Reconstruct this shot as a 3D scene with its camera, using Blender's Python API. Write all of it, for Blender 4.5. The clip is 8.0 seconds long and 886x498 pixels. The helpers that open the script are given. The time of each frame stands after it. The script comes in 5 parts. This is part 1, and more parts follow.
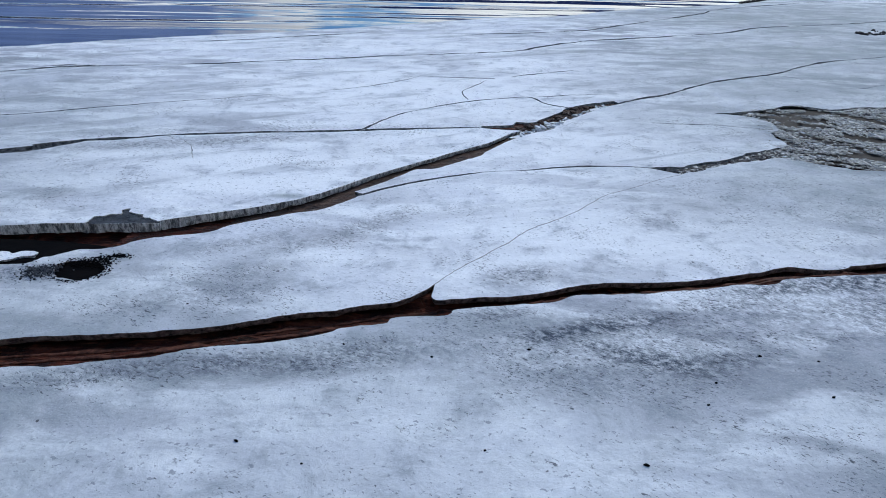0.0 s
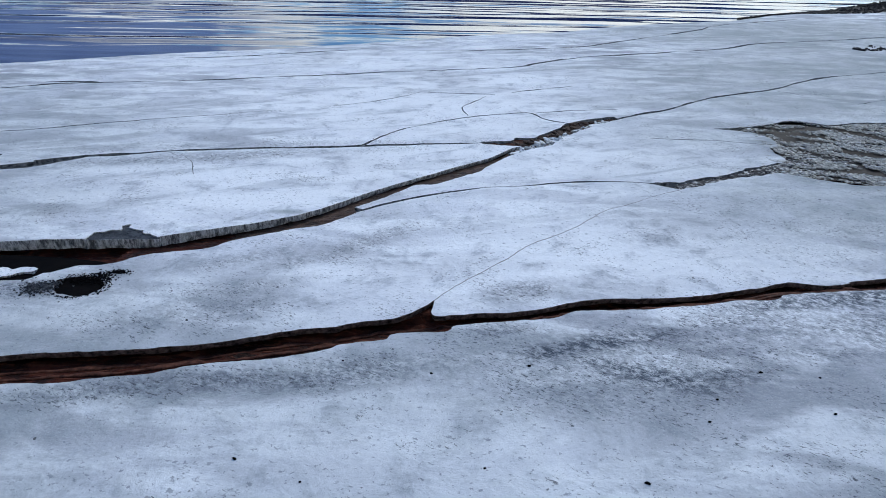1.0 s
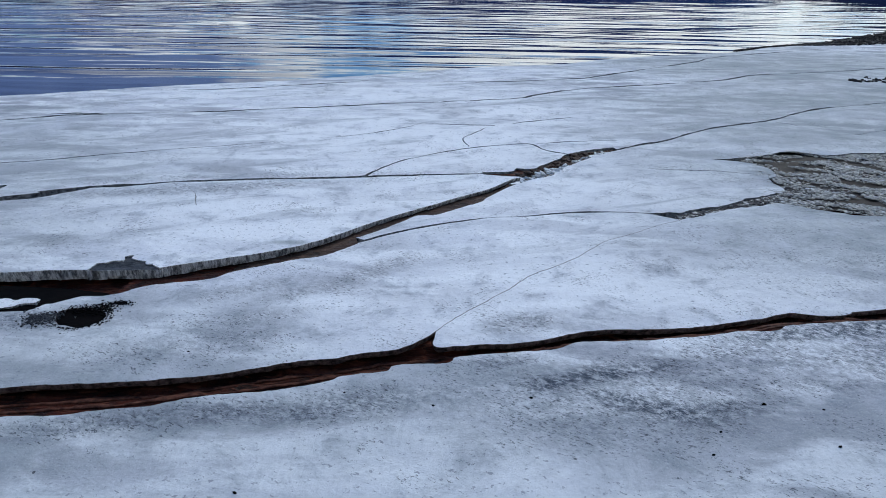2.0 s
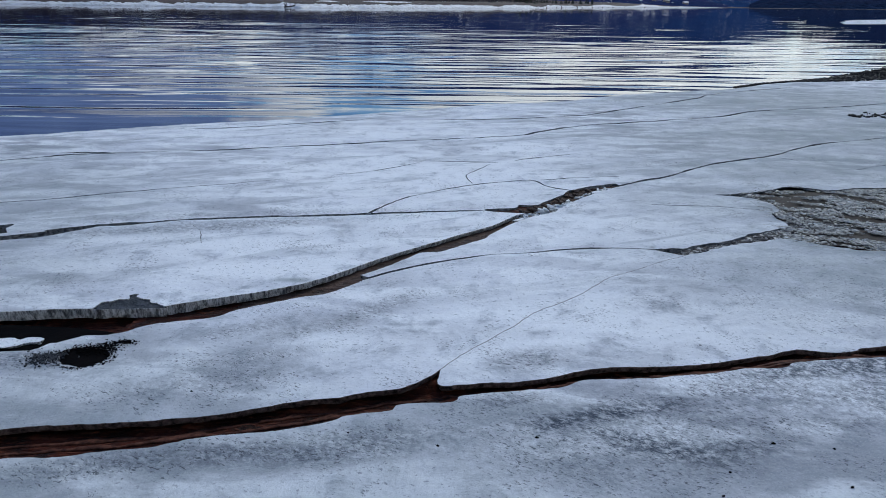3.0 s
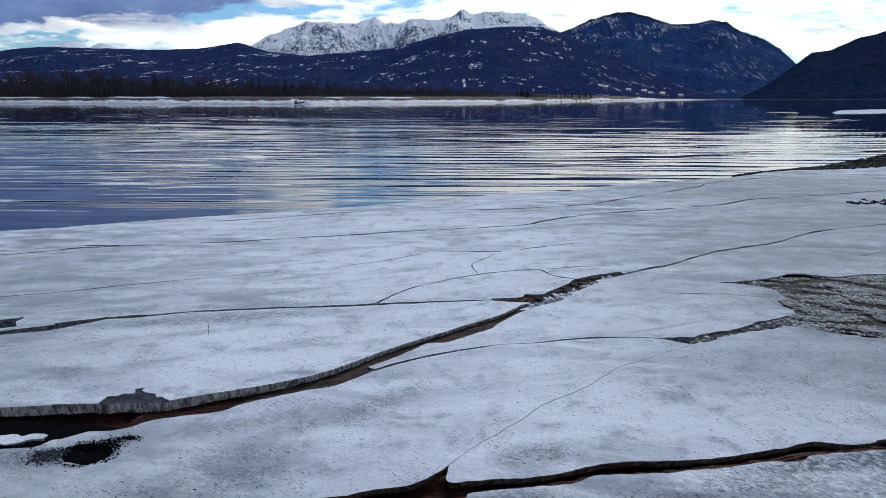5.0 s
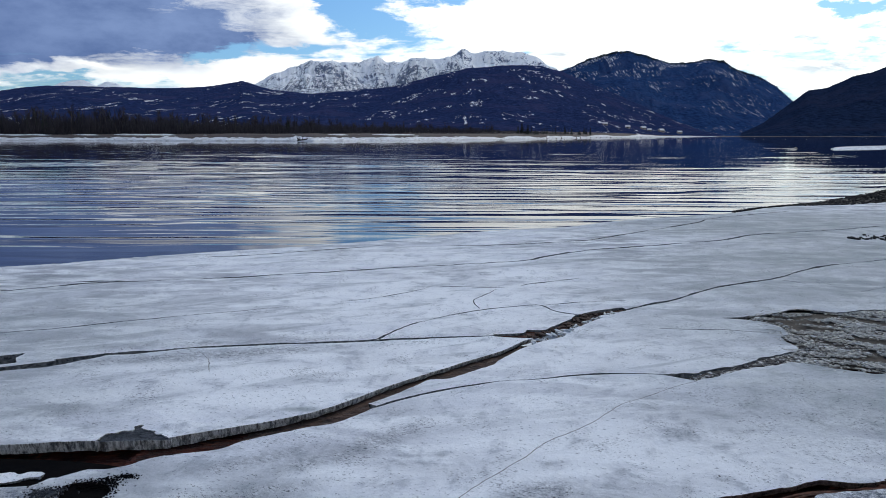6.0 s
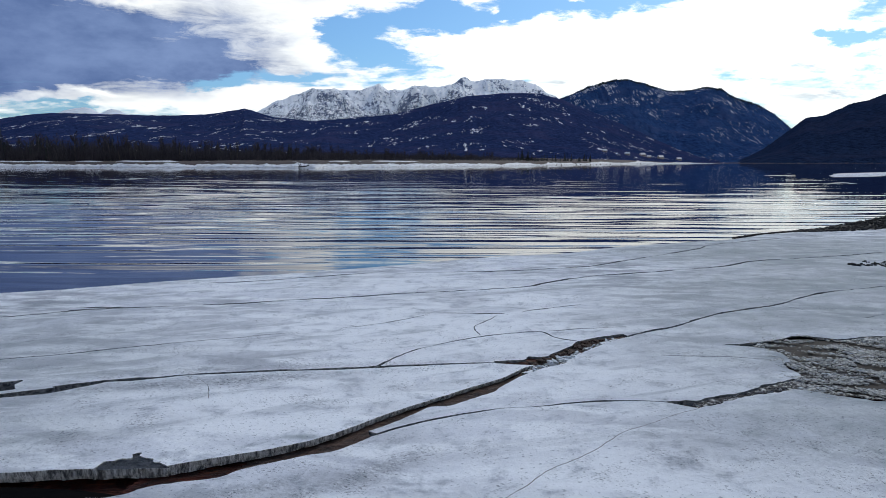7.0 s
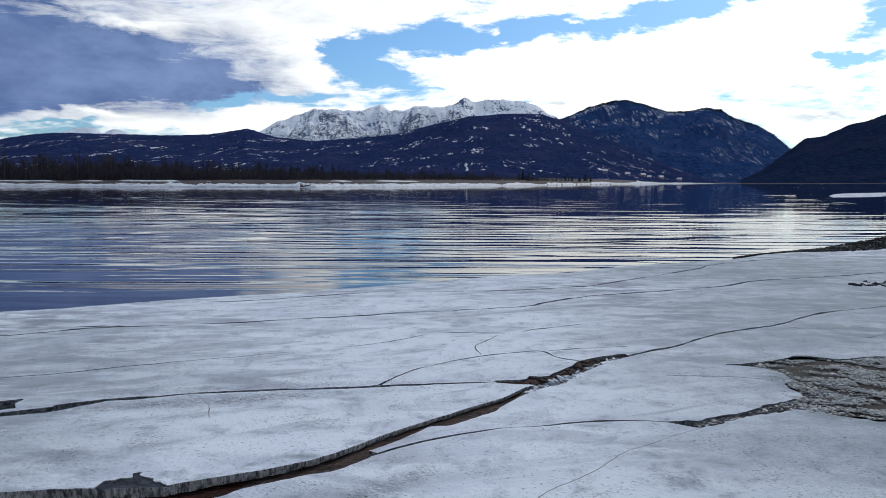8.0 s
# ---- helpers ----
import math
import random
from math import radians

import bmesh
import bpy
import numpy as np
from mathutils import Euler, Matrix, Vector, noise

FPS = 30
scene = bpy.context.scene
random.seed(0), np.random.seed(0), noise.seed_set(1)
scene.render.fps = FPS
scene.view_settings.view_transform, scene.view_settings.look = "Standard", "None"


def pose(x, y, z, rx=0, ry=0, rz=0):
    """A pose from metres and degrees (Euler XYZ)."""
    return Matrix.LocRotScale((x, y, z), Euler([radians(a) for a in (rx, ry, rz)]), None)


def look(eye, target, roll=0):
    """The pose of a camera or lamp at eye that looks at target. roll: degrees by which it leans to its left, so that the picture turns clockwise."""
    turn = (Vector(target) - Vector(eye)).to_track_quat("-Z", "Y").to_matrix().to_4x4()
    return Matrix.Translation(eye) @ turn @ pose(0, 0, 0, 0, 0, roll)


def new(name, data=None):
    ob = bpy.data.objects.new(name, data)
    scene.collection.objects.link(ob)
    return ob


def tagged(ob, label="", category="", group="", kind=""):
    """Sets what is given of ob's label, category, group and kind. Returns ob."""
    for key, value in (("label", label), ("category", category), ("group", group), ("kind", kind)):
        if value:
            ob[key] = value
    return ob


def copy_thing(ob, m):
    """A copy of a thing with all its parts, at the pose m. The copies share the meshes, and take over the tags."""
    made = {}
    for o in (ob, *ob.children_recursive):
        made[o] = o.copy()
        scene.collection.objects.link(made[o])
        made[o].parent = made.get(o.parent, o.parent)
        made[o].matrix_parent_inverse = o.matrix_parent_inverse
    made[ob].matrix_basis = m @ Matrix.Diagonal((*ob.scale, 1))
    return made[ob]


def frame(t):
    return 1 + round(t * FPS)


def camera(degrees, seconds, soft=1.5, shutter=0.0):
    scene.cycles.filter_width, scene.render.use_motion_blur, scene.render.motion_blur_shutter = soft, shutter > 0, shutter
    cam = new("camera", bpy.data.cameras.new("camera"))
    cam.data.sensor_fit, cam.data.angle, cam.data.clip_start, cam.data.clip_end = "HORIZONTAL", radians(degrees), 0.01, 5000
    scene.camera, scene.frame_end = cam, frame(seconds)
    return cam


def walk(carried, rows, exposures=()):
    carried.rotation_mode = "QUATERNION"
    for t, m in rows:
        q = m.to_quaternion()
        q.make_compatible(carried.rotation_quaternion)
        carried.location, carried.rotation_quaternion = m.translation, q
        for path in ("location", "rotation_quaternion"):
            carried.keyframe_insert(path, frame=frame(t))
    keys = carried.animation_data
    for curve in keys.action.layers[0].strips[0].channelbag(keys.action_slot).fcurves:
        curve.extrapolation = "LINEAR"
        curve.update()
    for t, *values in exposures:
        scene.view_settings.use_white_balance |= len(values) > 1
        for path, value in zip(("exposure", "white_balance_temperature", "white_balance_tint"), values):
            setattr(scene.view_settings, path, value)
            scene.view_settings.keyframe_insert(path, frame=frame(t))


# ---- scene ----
from mathutils.bvhtree import BVHTree

cam = camera(66.9, 8.0, soft=0.6)
walk(cam, [
    (0.0, pose(0.012, 0.076, 1.531, 63.27, -1.01, 1.50)),
    (0.5, pose(0.015, 0.077, 1.535, 63.72, -0.97, 1.52)),
    (1.0, pose(0.015, 0.079, 1.537, 64.50, -0.95, 1.51)),
    (1.5, pose(0.012, 0.076, 1.543, 65.60, -0.94, 1.54)),
    (2.8, pose(0.011, 0.071, 1.563, 69.34, -0.61, 1.66)),
    (3.0, pose(0.010, 0.071, 1.565, 69.94, -0.53, 1.75)),
    (3.5, pose(0.006, 0.074, 1.570, 71.55, -0.37, 1.85)),
    (4.0, pose(0.008, 0.070, 1.576, 73.36, -0.10, 1.96)),
    (4.5, pose(0.008, 0.058, 1.585, 75.38, 0.05, 2.05)),
    (5.0, pose(0.003, 0.044, 1.594, 77.40, 0.04, 2.06)),
    (5.2, pose(0.002, 0.041, 1.596, 78.12, 0.04, 2.07)),
    (6.5, pose(0.001, 0.030, 1.596, 81.59, 0.10, 2.21)),
    (7.0, pose(0.001, 0.024, 1.599, 82.67, 0.08, 2.22)),
    (7.5, pose(0.000, 0.013, 1.602, 83.70, 0.02, 2.27)),
    (8.0, pose(0.000, 0.000, 1.600, 84.34, 0.00, 2.30)),
], exposures=[(0.0, -0.34, 6200, 6.3), (1.5, -0.44, 6200, 6.3), (3.5, -0.68, 6260, 6.0), (5.0, -0.70, 6490, 7.0), (8.0, -0.74, 6650, 7.0)])


# ---- node helpers ----
def sock(t, socket, value):
    if isinstance(value, bpy.types.NodeSocket):
        t.links.new(value, socket)
    elif value is not None:
        socket.default_value = value


def rgb(c):
    return (c[0], c[1], c[2], 1.0)


def math_node(t, op, a, b=None, c=None, clamp=False):
    n = t.nodes.new("ShaderNodeMath")
    n.operation = op
    n.use_clamp = clamp
    for i, v in enumerate((a, b, c)):
        sock(t, n.inputs[i], v)
    return n.outputs[0]


def vec_node(t, op, a, b=None):
    n = t.nodes.new("ShaderNodeVectorMath")
    n.operation = op
    sock(t, n.inputs[0], a)
    sock(t, n.inputs[1], b)
    return n.outputs[1] if op in ("DOT_PRODUCT", "LENGTH", "DISTANCE") else n.outputs[0]


def noise_tex(t, vec, scale, detail=4.0, rough=0.55, warp=0.0):
    n = t.nodes.new("ShaderNodeTexNoise")
    sock(t, n.inputs["Vector"], vec)
    n.inputs["Scale"].default_value = scale
    n.inputs["Detail"].default_value = detail
    n.inputs["Roughness"].default_value = rough
    n.inputs["Distortion"].default_value = warp
    return n.outputs[0]


def voronoi(t, vec, scale):
    n = t.nodes.new("ShaderNodeTexVoronoi")
    sock(t, n.inputs["Vector"], vec)
    n.inputs["Scale"].default_value = scale
    return n


def ramp(t, fac, lo, hi, a=0.0, b=1.0, smooth=True):
    n = t.nodes.new("ShaderNodeMapRange")
    n.interpolation_type = "SMOOTHSTEP" if smooth else "LINEAR"
    sock(t, n.inputs[0], fac)
    for i, v in enumerate((lo, hi, a, b)):
        n.inputs[i + 1].default_value = v
    return n.outputs[0]


def mix(t, fac, a, b, blend="MIX"):
    n = t.nodes.new("ShaderNodeMix")
    n.data_type = "RGBA"
    n.blend_type = blend
    sock(t, n.inputs[0], fac)
    sock(t, n.inputs[6], rgb(a) if isinstance(a, tuple) else a)
    sock(t, n.inputs[7], rgb(b) if isinstance(b, tuple) else b)
    return n.outputs[2]


def mapping(t, vec, scale=(1, 1, 1), loc=(0, 0, 0), turn=(0, 0, 0)):
    n = t.nodes.new("ShaderNodeMapping")
    sock(t, n.inputs[0], vec)
    n.inputs[1].default_value = loc
    n.inputs[2].default_value = turn
    n.inputs[3].default_value = scale
    return n.outputs[0]


def coords(t, kind="Object"):
    return t.nodes.new("ShaderNodeTexCoord").outputs[kind]


def bump(t, height, strength, dist, under=None):
    n = t.nodes.new("ShaderNodeBump")
    n.inputs["Strength"].default_value = strength
    n.inputs["Distance"].default_value = dist
    sock(t, n.inputs["Height"], height)
    sock(t, n.inputs["Normal"], under)
    return n.outputs[0]


def material(name):
    m = bpy.data.materials.new(name)
    m.use_nodes = True
    return m, m.node_tree, m.node_tree.nodes["Principled BSDF"]


def finish(t, p, colour, rough, normal=None, spec=None):
    sock(t, p.inputs["Base Color"], rgb(colour) if isinstance(colour, tuple) else colour)
    sock(t, p.inputs["Roughness"], rough)
    sock(t, p.inputs["Normal"], normal)
    sock(t, p.inputs["Specular IOR Level"], spec)


# ---- sky and sun ----
SUN_AZ, SUN_EL = 26.0, 41.0
world = bpy.data.worlds.new("sky")
scene.world = world
world.use_nodes = True
wt = world.node_tree
back = wt.nodes["Background"]
sky = wt.nodes.new("ShaderNodeTexSky")
sky.sky_type = "NISHITA"
sky.sun_disc = False
sky.sun_elevation = radians(SUN_EL)
sky.sun_rotation = radians(SUN_AZ)
way = coords(wt, "Generated")
split = wt.nodes.new("ShaderNodeSeparateXYZ")
wt.links.new(way, split.inputs[0])
up = math_node(wt, "MAXIMUM", split.outputs[2], 0.0)
flat = math_node(wt, "ADD", up, 0.12)
plane = wt.nodes.new("ShaderNodeCombineXYZ")
wt.links.new(math_node(wt, "DIVIDE", split.outputs[0], flat), plane.inputs[0])
wt.links.new(math_node(wt, "DIVIDE", split.outputs[1], flat), plane.inputs[1])


def toward(az, el):
    a, e = radians(az), radians(el)
    return (math.sin(a) * math.cos(e), math.cos(a) * math.cos(e), math.sin(e))


ragged = wt.nodes.new("ShaderNodeTexNoise")
sock(wt, ragged.inputs["Vector"], mapping(wt, way, (1, 1, 2.2)))
ragged.inputs["Scale"].default_value, ragged.inputs["Detail"].default_value, ragged.inputs["Roughness"].default_value = 8.0, 7.0, 0.6
shift = vec_node(wt, "MULTIPLY", vec_node(wt, "SUBTRACT", ragged.outputs[1], (0.5, 0.5, 0.5)), (0.20, 0.20, 0.07))
bent = vec_node(wt, "ADD", way, shift)
bent_z = vec_node(wt, "DOT_PRODUCT", bent, (0, 0, 1))


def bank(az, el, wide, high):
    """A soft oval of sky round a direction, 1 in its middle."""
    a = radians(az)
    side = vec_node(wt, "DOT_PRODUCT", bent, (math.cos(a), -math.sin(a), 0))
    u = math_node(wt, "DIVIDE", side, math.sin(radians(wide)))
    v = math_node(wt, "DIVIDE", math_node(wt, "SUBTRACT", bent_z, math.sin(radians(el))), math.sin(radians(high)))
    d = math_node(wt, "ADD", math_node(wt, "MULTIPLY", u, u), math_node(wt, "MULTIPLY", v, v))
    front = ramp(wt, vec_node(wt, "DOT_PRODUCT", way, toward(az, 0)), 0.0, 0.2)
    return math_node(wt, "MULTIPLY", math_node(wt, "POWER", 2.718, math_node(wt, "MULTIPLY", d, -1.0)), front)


cloud = noise_tex(wt, mapping(wt, plane.outputs[0], (0.55, 0.9, 1), (3.1, 1.7, 0)), 1.0, 9.0, 0.58, 0.4)
wisp = noise_tex(wt, mapping(wt, plane.outputs[0], (1.6, 3.4, 1), (1.2, 4.0, 0), (0, 0, 0.25)), 1.6, 8.0, 0.62, 0.5)
near_sun = math_node(wt, "MAXIMUM", vec_node(wt, "DOT_PRODUCT", way, toward(SUN_AZ, SUN_EL)), 0.0)
cover = math_node(wt, "MULTIPLY_ADD", wisp, 0.45, math_node(wt, "MULTIPLY", cloud, 0.75))
cover = math_node(wt, "ADD", cover, ramp(wt, split.outputs[2], 0.24, 0.42, 0.06, -0.30))
puff = noise_tex(wt, mapping(wt, way, (1, 1, 2.6), (0.7, 0.2, 0.4)), 13.0, 9.0, 0.62, 0.3)
cover = math_node(wt, "ADD", cover, math_node(wt, "MULTIPLY_ADD", puff, 0.75, -0.375))
cover = math_node(wt, "ADD", cover, ramp(wt, near_sun, 0.88, 0.985, 0.0, 0.42))
streak = noise_tex(wt, mapping(wt, way, (1, 1, 5.0), (2.3, 0.4, 0.1), (0, radians(-4), 0)), 11.0, 10.0, 0.66, 0.6)
cover = math_node(wt, "ADD", cover, math_node(wt, "MULTIPLY_ADD", streak, 0.7, -0.35))
# the bank at azimuth 180 is unseen cloud, added to brighten shaded ice faces
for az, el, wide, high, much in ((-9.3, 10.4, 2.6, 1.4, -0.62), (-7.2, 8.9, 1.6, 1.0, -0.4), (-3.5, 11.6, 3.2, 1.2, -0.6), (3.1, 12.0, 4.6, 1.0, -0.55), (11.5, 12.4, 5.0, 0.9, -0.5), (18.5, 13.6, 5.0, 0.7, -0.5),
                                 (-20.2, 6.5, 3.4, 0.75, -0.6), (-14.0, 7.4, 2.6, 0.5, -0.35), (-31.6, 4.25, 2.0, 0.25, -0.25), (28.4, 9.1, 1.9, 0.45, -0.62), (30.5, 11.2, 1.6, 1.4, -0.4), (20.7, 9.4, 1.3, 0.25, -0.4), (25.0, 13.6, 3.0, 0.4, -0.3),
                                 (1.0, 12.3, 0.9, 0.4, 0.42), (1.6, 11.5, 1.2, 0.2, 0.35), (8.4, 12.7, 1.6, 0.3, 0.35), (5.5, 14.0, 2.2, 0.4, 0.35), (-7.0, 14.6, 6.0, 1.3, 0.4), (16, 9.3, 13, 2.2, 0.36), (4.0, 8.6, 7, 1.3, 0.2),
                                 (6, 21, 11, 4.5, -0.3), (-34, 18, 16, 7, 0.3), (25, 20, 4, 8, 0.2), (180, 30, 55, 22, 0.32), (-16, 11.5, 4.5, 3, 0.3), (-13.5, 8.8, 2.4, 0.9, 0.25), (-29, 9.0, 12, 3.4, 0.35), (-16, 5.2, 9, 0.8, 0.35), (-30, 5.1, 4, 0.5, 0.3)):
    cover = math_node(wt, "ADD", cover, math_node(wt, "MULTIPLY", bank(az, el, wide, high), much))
cover = ramp(wt, cover, 0.47, 0.74)
shade = noise_tex(wt, mapping(wt, plane.outputs[0], (0.8, 1.6, 1), (7.3, 2.2, 0)), 1.3, 8.0, 0.6, 0.4)
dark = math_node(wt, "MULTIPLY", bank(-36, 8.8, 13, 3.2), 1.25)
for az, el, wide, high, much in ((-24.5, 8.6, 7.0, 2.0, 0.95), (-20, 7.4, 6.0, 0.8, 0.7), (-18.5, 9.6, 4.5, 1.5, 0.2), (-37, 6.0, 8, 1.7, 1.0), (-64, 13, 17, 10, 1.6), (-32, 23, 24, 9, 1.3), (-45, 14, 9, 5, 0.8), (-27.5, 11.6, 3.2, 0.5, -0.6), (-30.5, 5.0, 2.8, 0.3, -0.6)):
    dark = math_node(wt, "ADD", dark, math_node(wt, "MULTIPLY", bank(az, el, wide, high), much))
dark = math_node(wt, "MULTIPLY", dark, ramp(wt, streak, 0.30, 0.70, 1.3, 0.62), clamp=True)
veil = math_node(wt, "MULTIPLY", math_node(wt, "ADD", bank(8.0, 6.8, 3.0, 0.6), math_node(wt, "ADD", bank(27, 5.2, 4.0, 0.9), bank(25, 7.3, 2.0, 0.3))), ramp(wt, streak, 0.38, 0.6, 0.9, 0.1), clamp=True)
glow = math_node(wt, "POWER", near_sun, 9.0)
bright = math_node(wt, "MULTIPLY_ADD", glow, 1.6, ramp(wt, shade, 0.3, 0.7, 1.3, 1.55))
bright = math_node(wt, "MULTIPLY", bright, ramp(wt, split.outputs[2], 0.22, 0.45, 1.45, 1.0))
white = mix(wt, 1.0, (0.98, 1.0, 1.0), bright, "MULTIPLY")
grey = mix(wt, ramp(wt, ragged.outputs[0], 0.3, 0.7), (0.17, 0.28, 0.62), (0.36, 0.52, 0.96))
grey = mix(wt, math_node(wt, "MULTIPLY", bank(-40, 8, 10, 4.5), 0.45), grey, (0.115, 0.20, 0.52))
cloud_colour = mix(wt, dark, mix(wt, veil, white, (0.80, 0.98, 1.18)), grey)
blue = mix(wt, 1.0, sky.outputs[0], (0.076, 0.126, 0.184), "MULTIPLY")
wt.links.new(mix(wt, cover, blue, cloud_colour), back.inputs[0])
back.inputs[1].default_value = 1.0

sun = new("sun", bpy.data.lights.new("sun", "SUN"))
sun.data.energy, sun.data.angle, sun.data.color = 1.7, radians(12), (1.0, 0.96, 0.9)
sun.matrix_world = look(Vector(toward(SUN_AZ, SUN_EL)) * 50, (0, 0, 0))


# ---- materials ----
def ice_material():
    m, t, p = material("weathered_ice")
    at = coords(t)
    broad = noise_tex(t, at, 0.75, 4, 0.55, 0.5)
    mid = noise_tex(t, at, 4.2, 7, 0.68, 0.4)
    drift = noise_tex(t, mapping(t, at, (0.55, 1.7, 1), turn=(0, 0, 0.3)), 2.1, 5, 0.6, 0.3)
    grain = noise_tex(t, at, 120, 3, 0.75)
    fine = noise_tex(t, at, 32, 5, 0.75)
    colour = mix(t, ramp(t, broad, 0.36, 0.62), (0.42, 0.43, 0.465), (0.79, 0.80, 0.84))
    colour = mix(t, ramp(t, drift, 0.44, 0.60, 0, 1.0), colour, (0.95, 0.96, 0.97))
    colour = mix(t, ramp(t, mid, 0.50, 0.70, 0, 0.6), colour, (0.30, 0.33, 0.37))
    colour = mix(t, ramp(t, fine, 0.50, 0.66, 0, 0.34), colour, (0.28, 0.31, 0.35))
    colour = mix(t, ramp(t, grain, 0.52, 0.72, 0, 0.25), colour, (0.24, 0.27, 0.31))
    colour = mix(t, ramp(t, grain, 0.46, 0.30, 0, 0.35), colour, (0.95, 0.96, 0.97))
    # crusts of cleaner, drained ice
    for x, y, a, b, s in ((1.0, 3.4, 1.0, 0.5, 1.0), (-1.2, 4.3, 1.5, 0.7, 0.9), (-0.9, 6.3, 2.2, 1.0, 0.9), (-1.5, 8.9, 2.6, 0.8, 0.7), (1.3, 4.75, 1.0, 0.45, 0.6), (0.1, 1.7, 0.8, 0.45, 0.5), (0.3, 6.2, 1.5, 0.9, 0.6), (-0.3, 4.9, 0.9, 0.5, 0.7), (-0.3, 6.6, 1.2, 0.5, 0.6), (-1.6, 4.2, 0.9, 0.35, 0.5), (0.0, 3.6, 0.5, 0.2, 0.5), (0.9, 4.15, 0.5, 0.18, 0.6),
                          (-2.2, 5.6, 1.0, 0.25, 0.4), (0.9, 4.9, 0.8, 0.3, 0.5), (-0.5, 2.95, 0.9, 0.35, 0.6), (0.5, 3.15, 0.8, 0.4, 0.6), (0.6, 5.2, 1.6, 0.8, 0.6), (0.2, 7.6, 2.5, 1.2, 0.6), (-1.32, 2.89, 0.16, 0.04, 1.0), (-1.88, 2.45, 0.2, 0.07, 1.0), (1.4, 3.1, 0.5, 0.15, 0.7)):
        d = vec_node(t, "LENGTH", mapping(t, vec_node(t, "SUBTRACT", at, (x, y, 0.0)), (1 / a, 1 / b, 0)))
        colour = mix(t, math_node(t, "MULTIPLY", ramp(t, d, 1.5, 0.1, 0, s), ramp(t, mid, 0.72, 0.42)), colour, (0.95, 0.96, 0.97))
    blown = noise_tex(t, mapping(t, mapping(t, at, turn=(0, 0, -0.42)), (0.35, 2.4, 1)), 1.5, 8, 0.68, 0.5)
    outer = ramp(t, vec_node(t, "DOT_PRODUCT", at, (0, 1, 0)), 3.2, 5.0, 0.3, 1.0)
    colour = mix(t, math_node(t, "MULTIPLY", ramp(t, blown, 0.52, 0.64, 0, 0.5), outer), colour, (0.36, 0.385, 0.41))
    colour = mix(t, math_node(t, "MULTIPLY", ramp(t, blown, 0.44, 0.34, 0, 0.7), outer), colour, (0.95, 0.96, 0.97))
    # broad, evenly greyer areas
    for x, y, a, b, s in ((2.6, 4.2, 1.2, 0.6, 0.35), (3.5, 7.2, 2.0, 0.9, 0.6), (6.2, 9.4, 3.0, 1.5, 0.75), (3.9, 3.9, 2.4, 1.1, 0.4), (-2.3, 1.8, 1.0, 0.8, 0.6), (6.8, 13.0, 4.0, 2.0, 0.7), (2.2, 1.7, 0.8, 0.6, 0.5),
                          (-2.9, 3.7, 0.8, 0.5, 0.4), (-4.6, 6.2, 1.5, 1.2, 0.35), (2.2, 5.7, 0.9, 0.4, 0.3), (4.5, 5.6, 3.0, 1.6, 0.5), (-3.5, 5.0, 1.6, 1.2, 0.4), (0.1, 1.7, 3.0, 0.7, 0.3), (-0.6, 2.2, 1.5, 0.3, 0.3), (-1.5, 2.7, 0.9, 0.4, 0.35),
                          (4.6, 11.6, 2.6, 1.2, 0.5), (3.6, 8.6, 2.2, 0.9, 0.5), (2.2, 3.9, 0.9, 0.5, 0.15), (-0.98, 3.75, 0.12, 0.035, 0.8), (0.2, 2.45, 0.5, 0.12, 0.4)):
        d = vec_node(t, "LENGTH", mapping(t, vec_node(t, "SUBTRACT", at, (x, y, 0.0)), (1 / a, 1 / b, 0)))
        colour = mix(t, math_node(t, "MULTIPLY", ramp(t, d, 1.6, 0.2, 0, s), ramp(t, mid, 0.3, 0.6, 0.6, 1.0)), colour, (0.31, 0.345, 0.35))
    # greyed, waterlogged patches, and a painted band of crack-side shading at (-1.5, 5.09)
    stain_and_shade = None
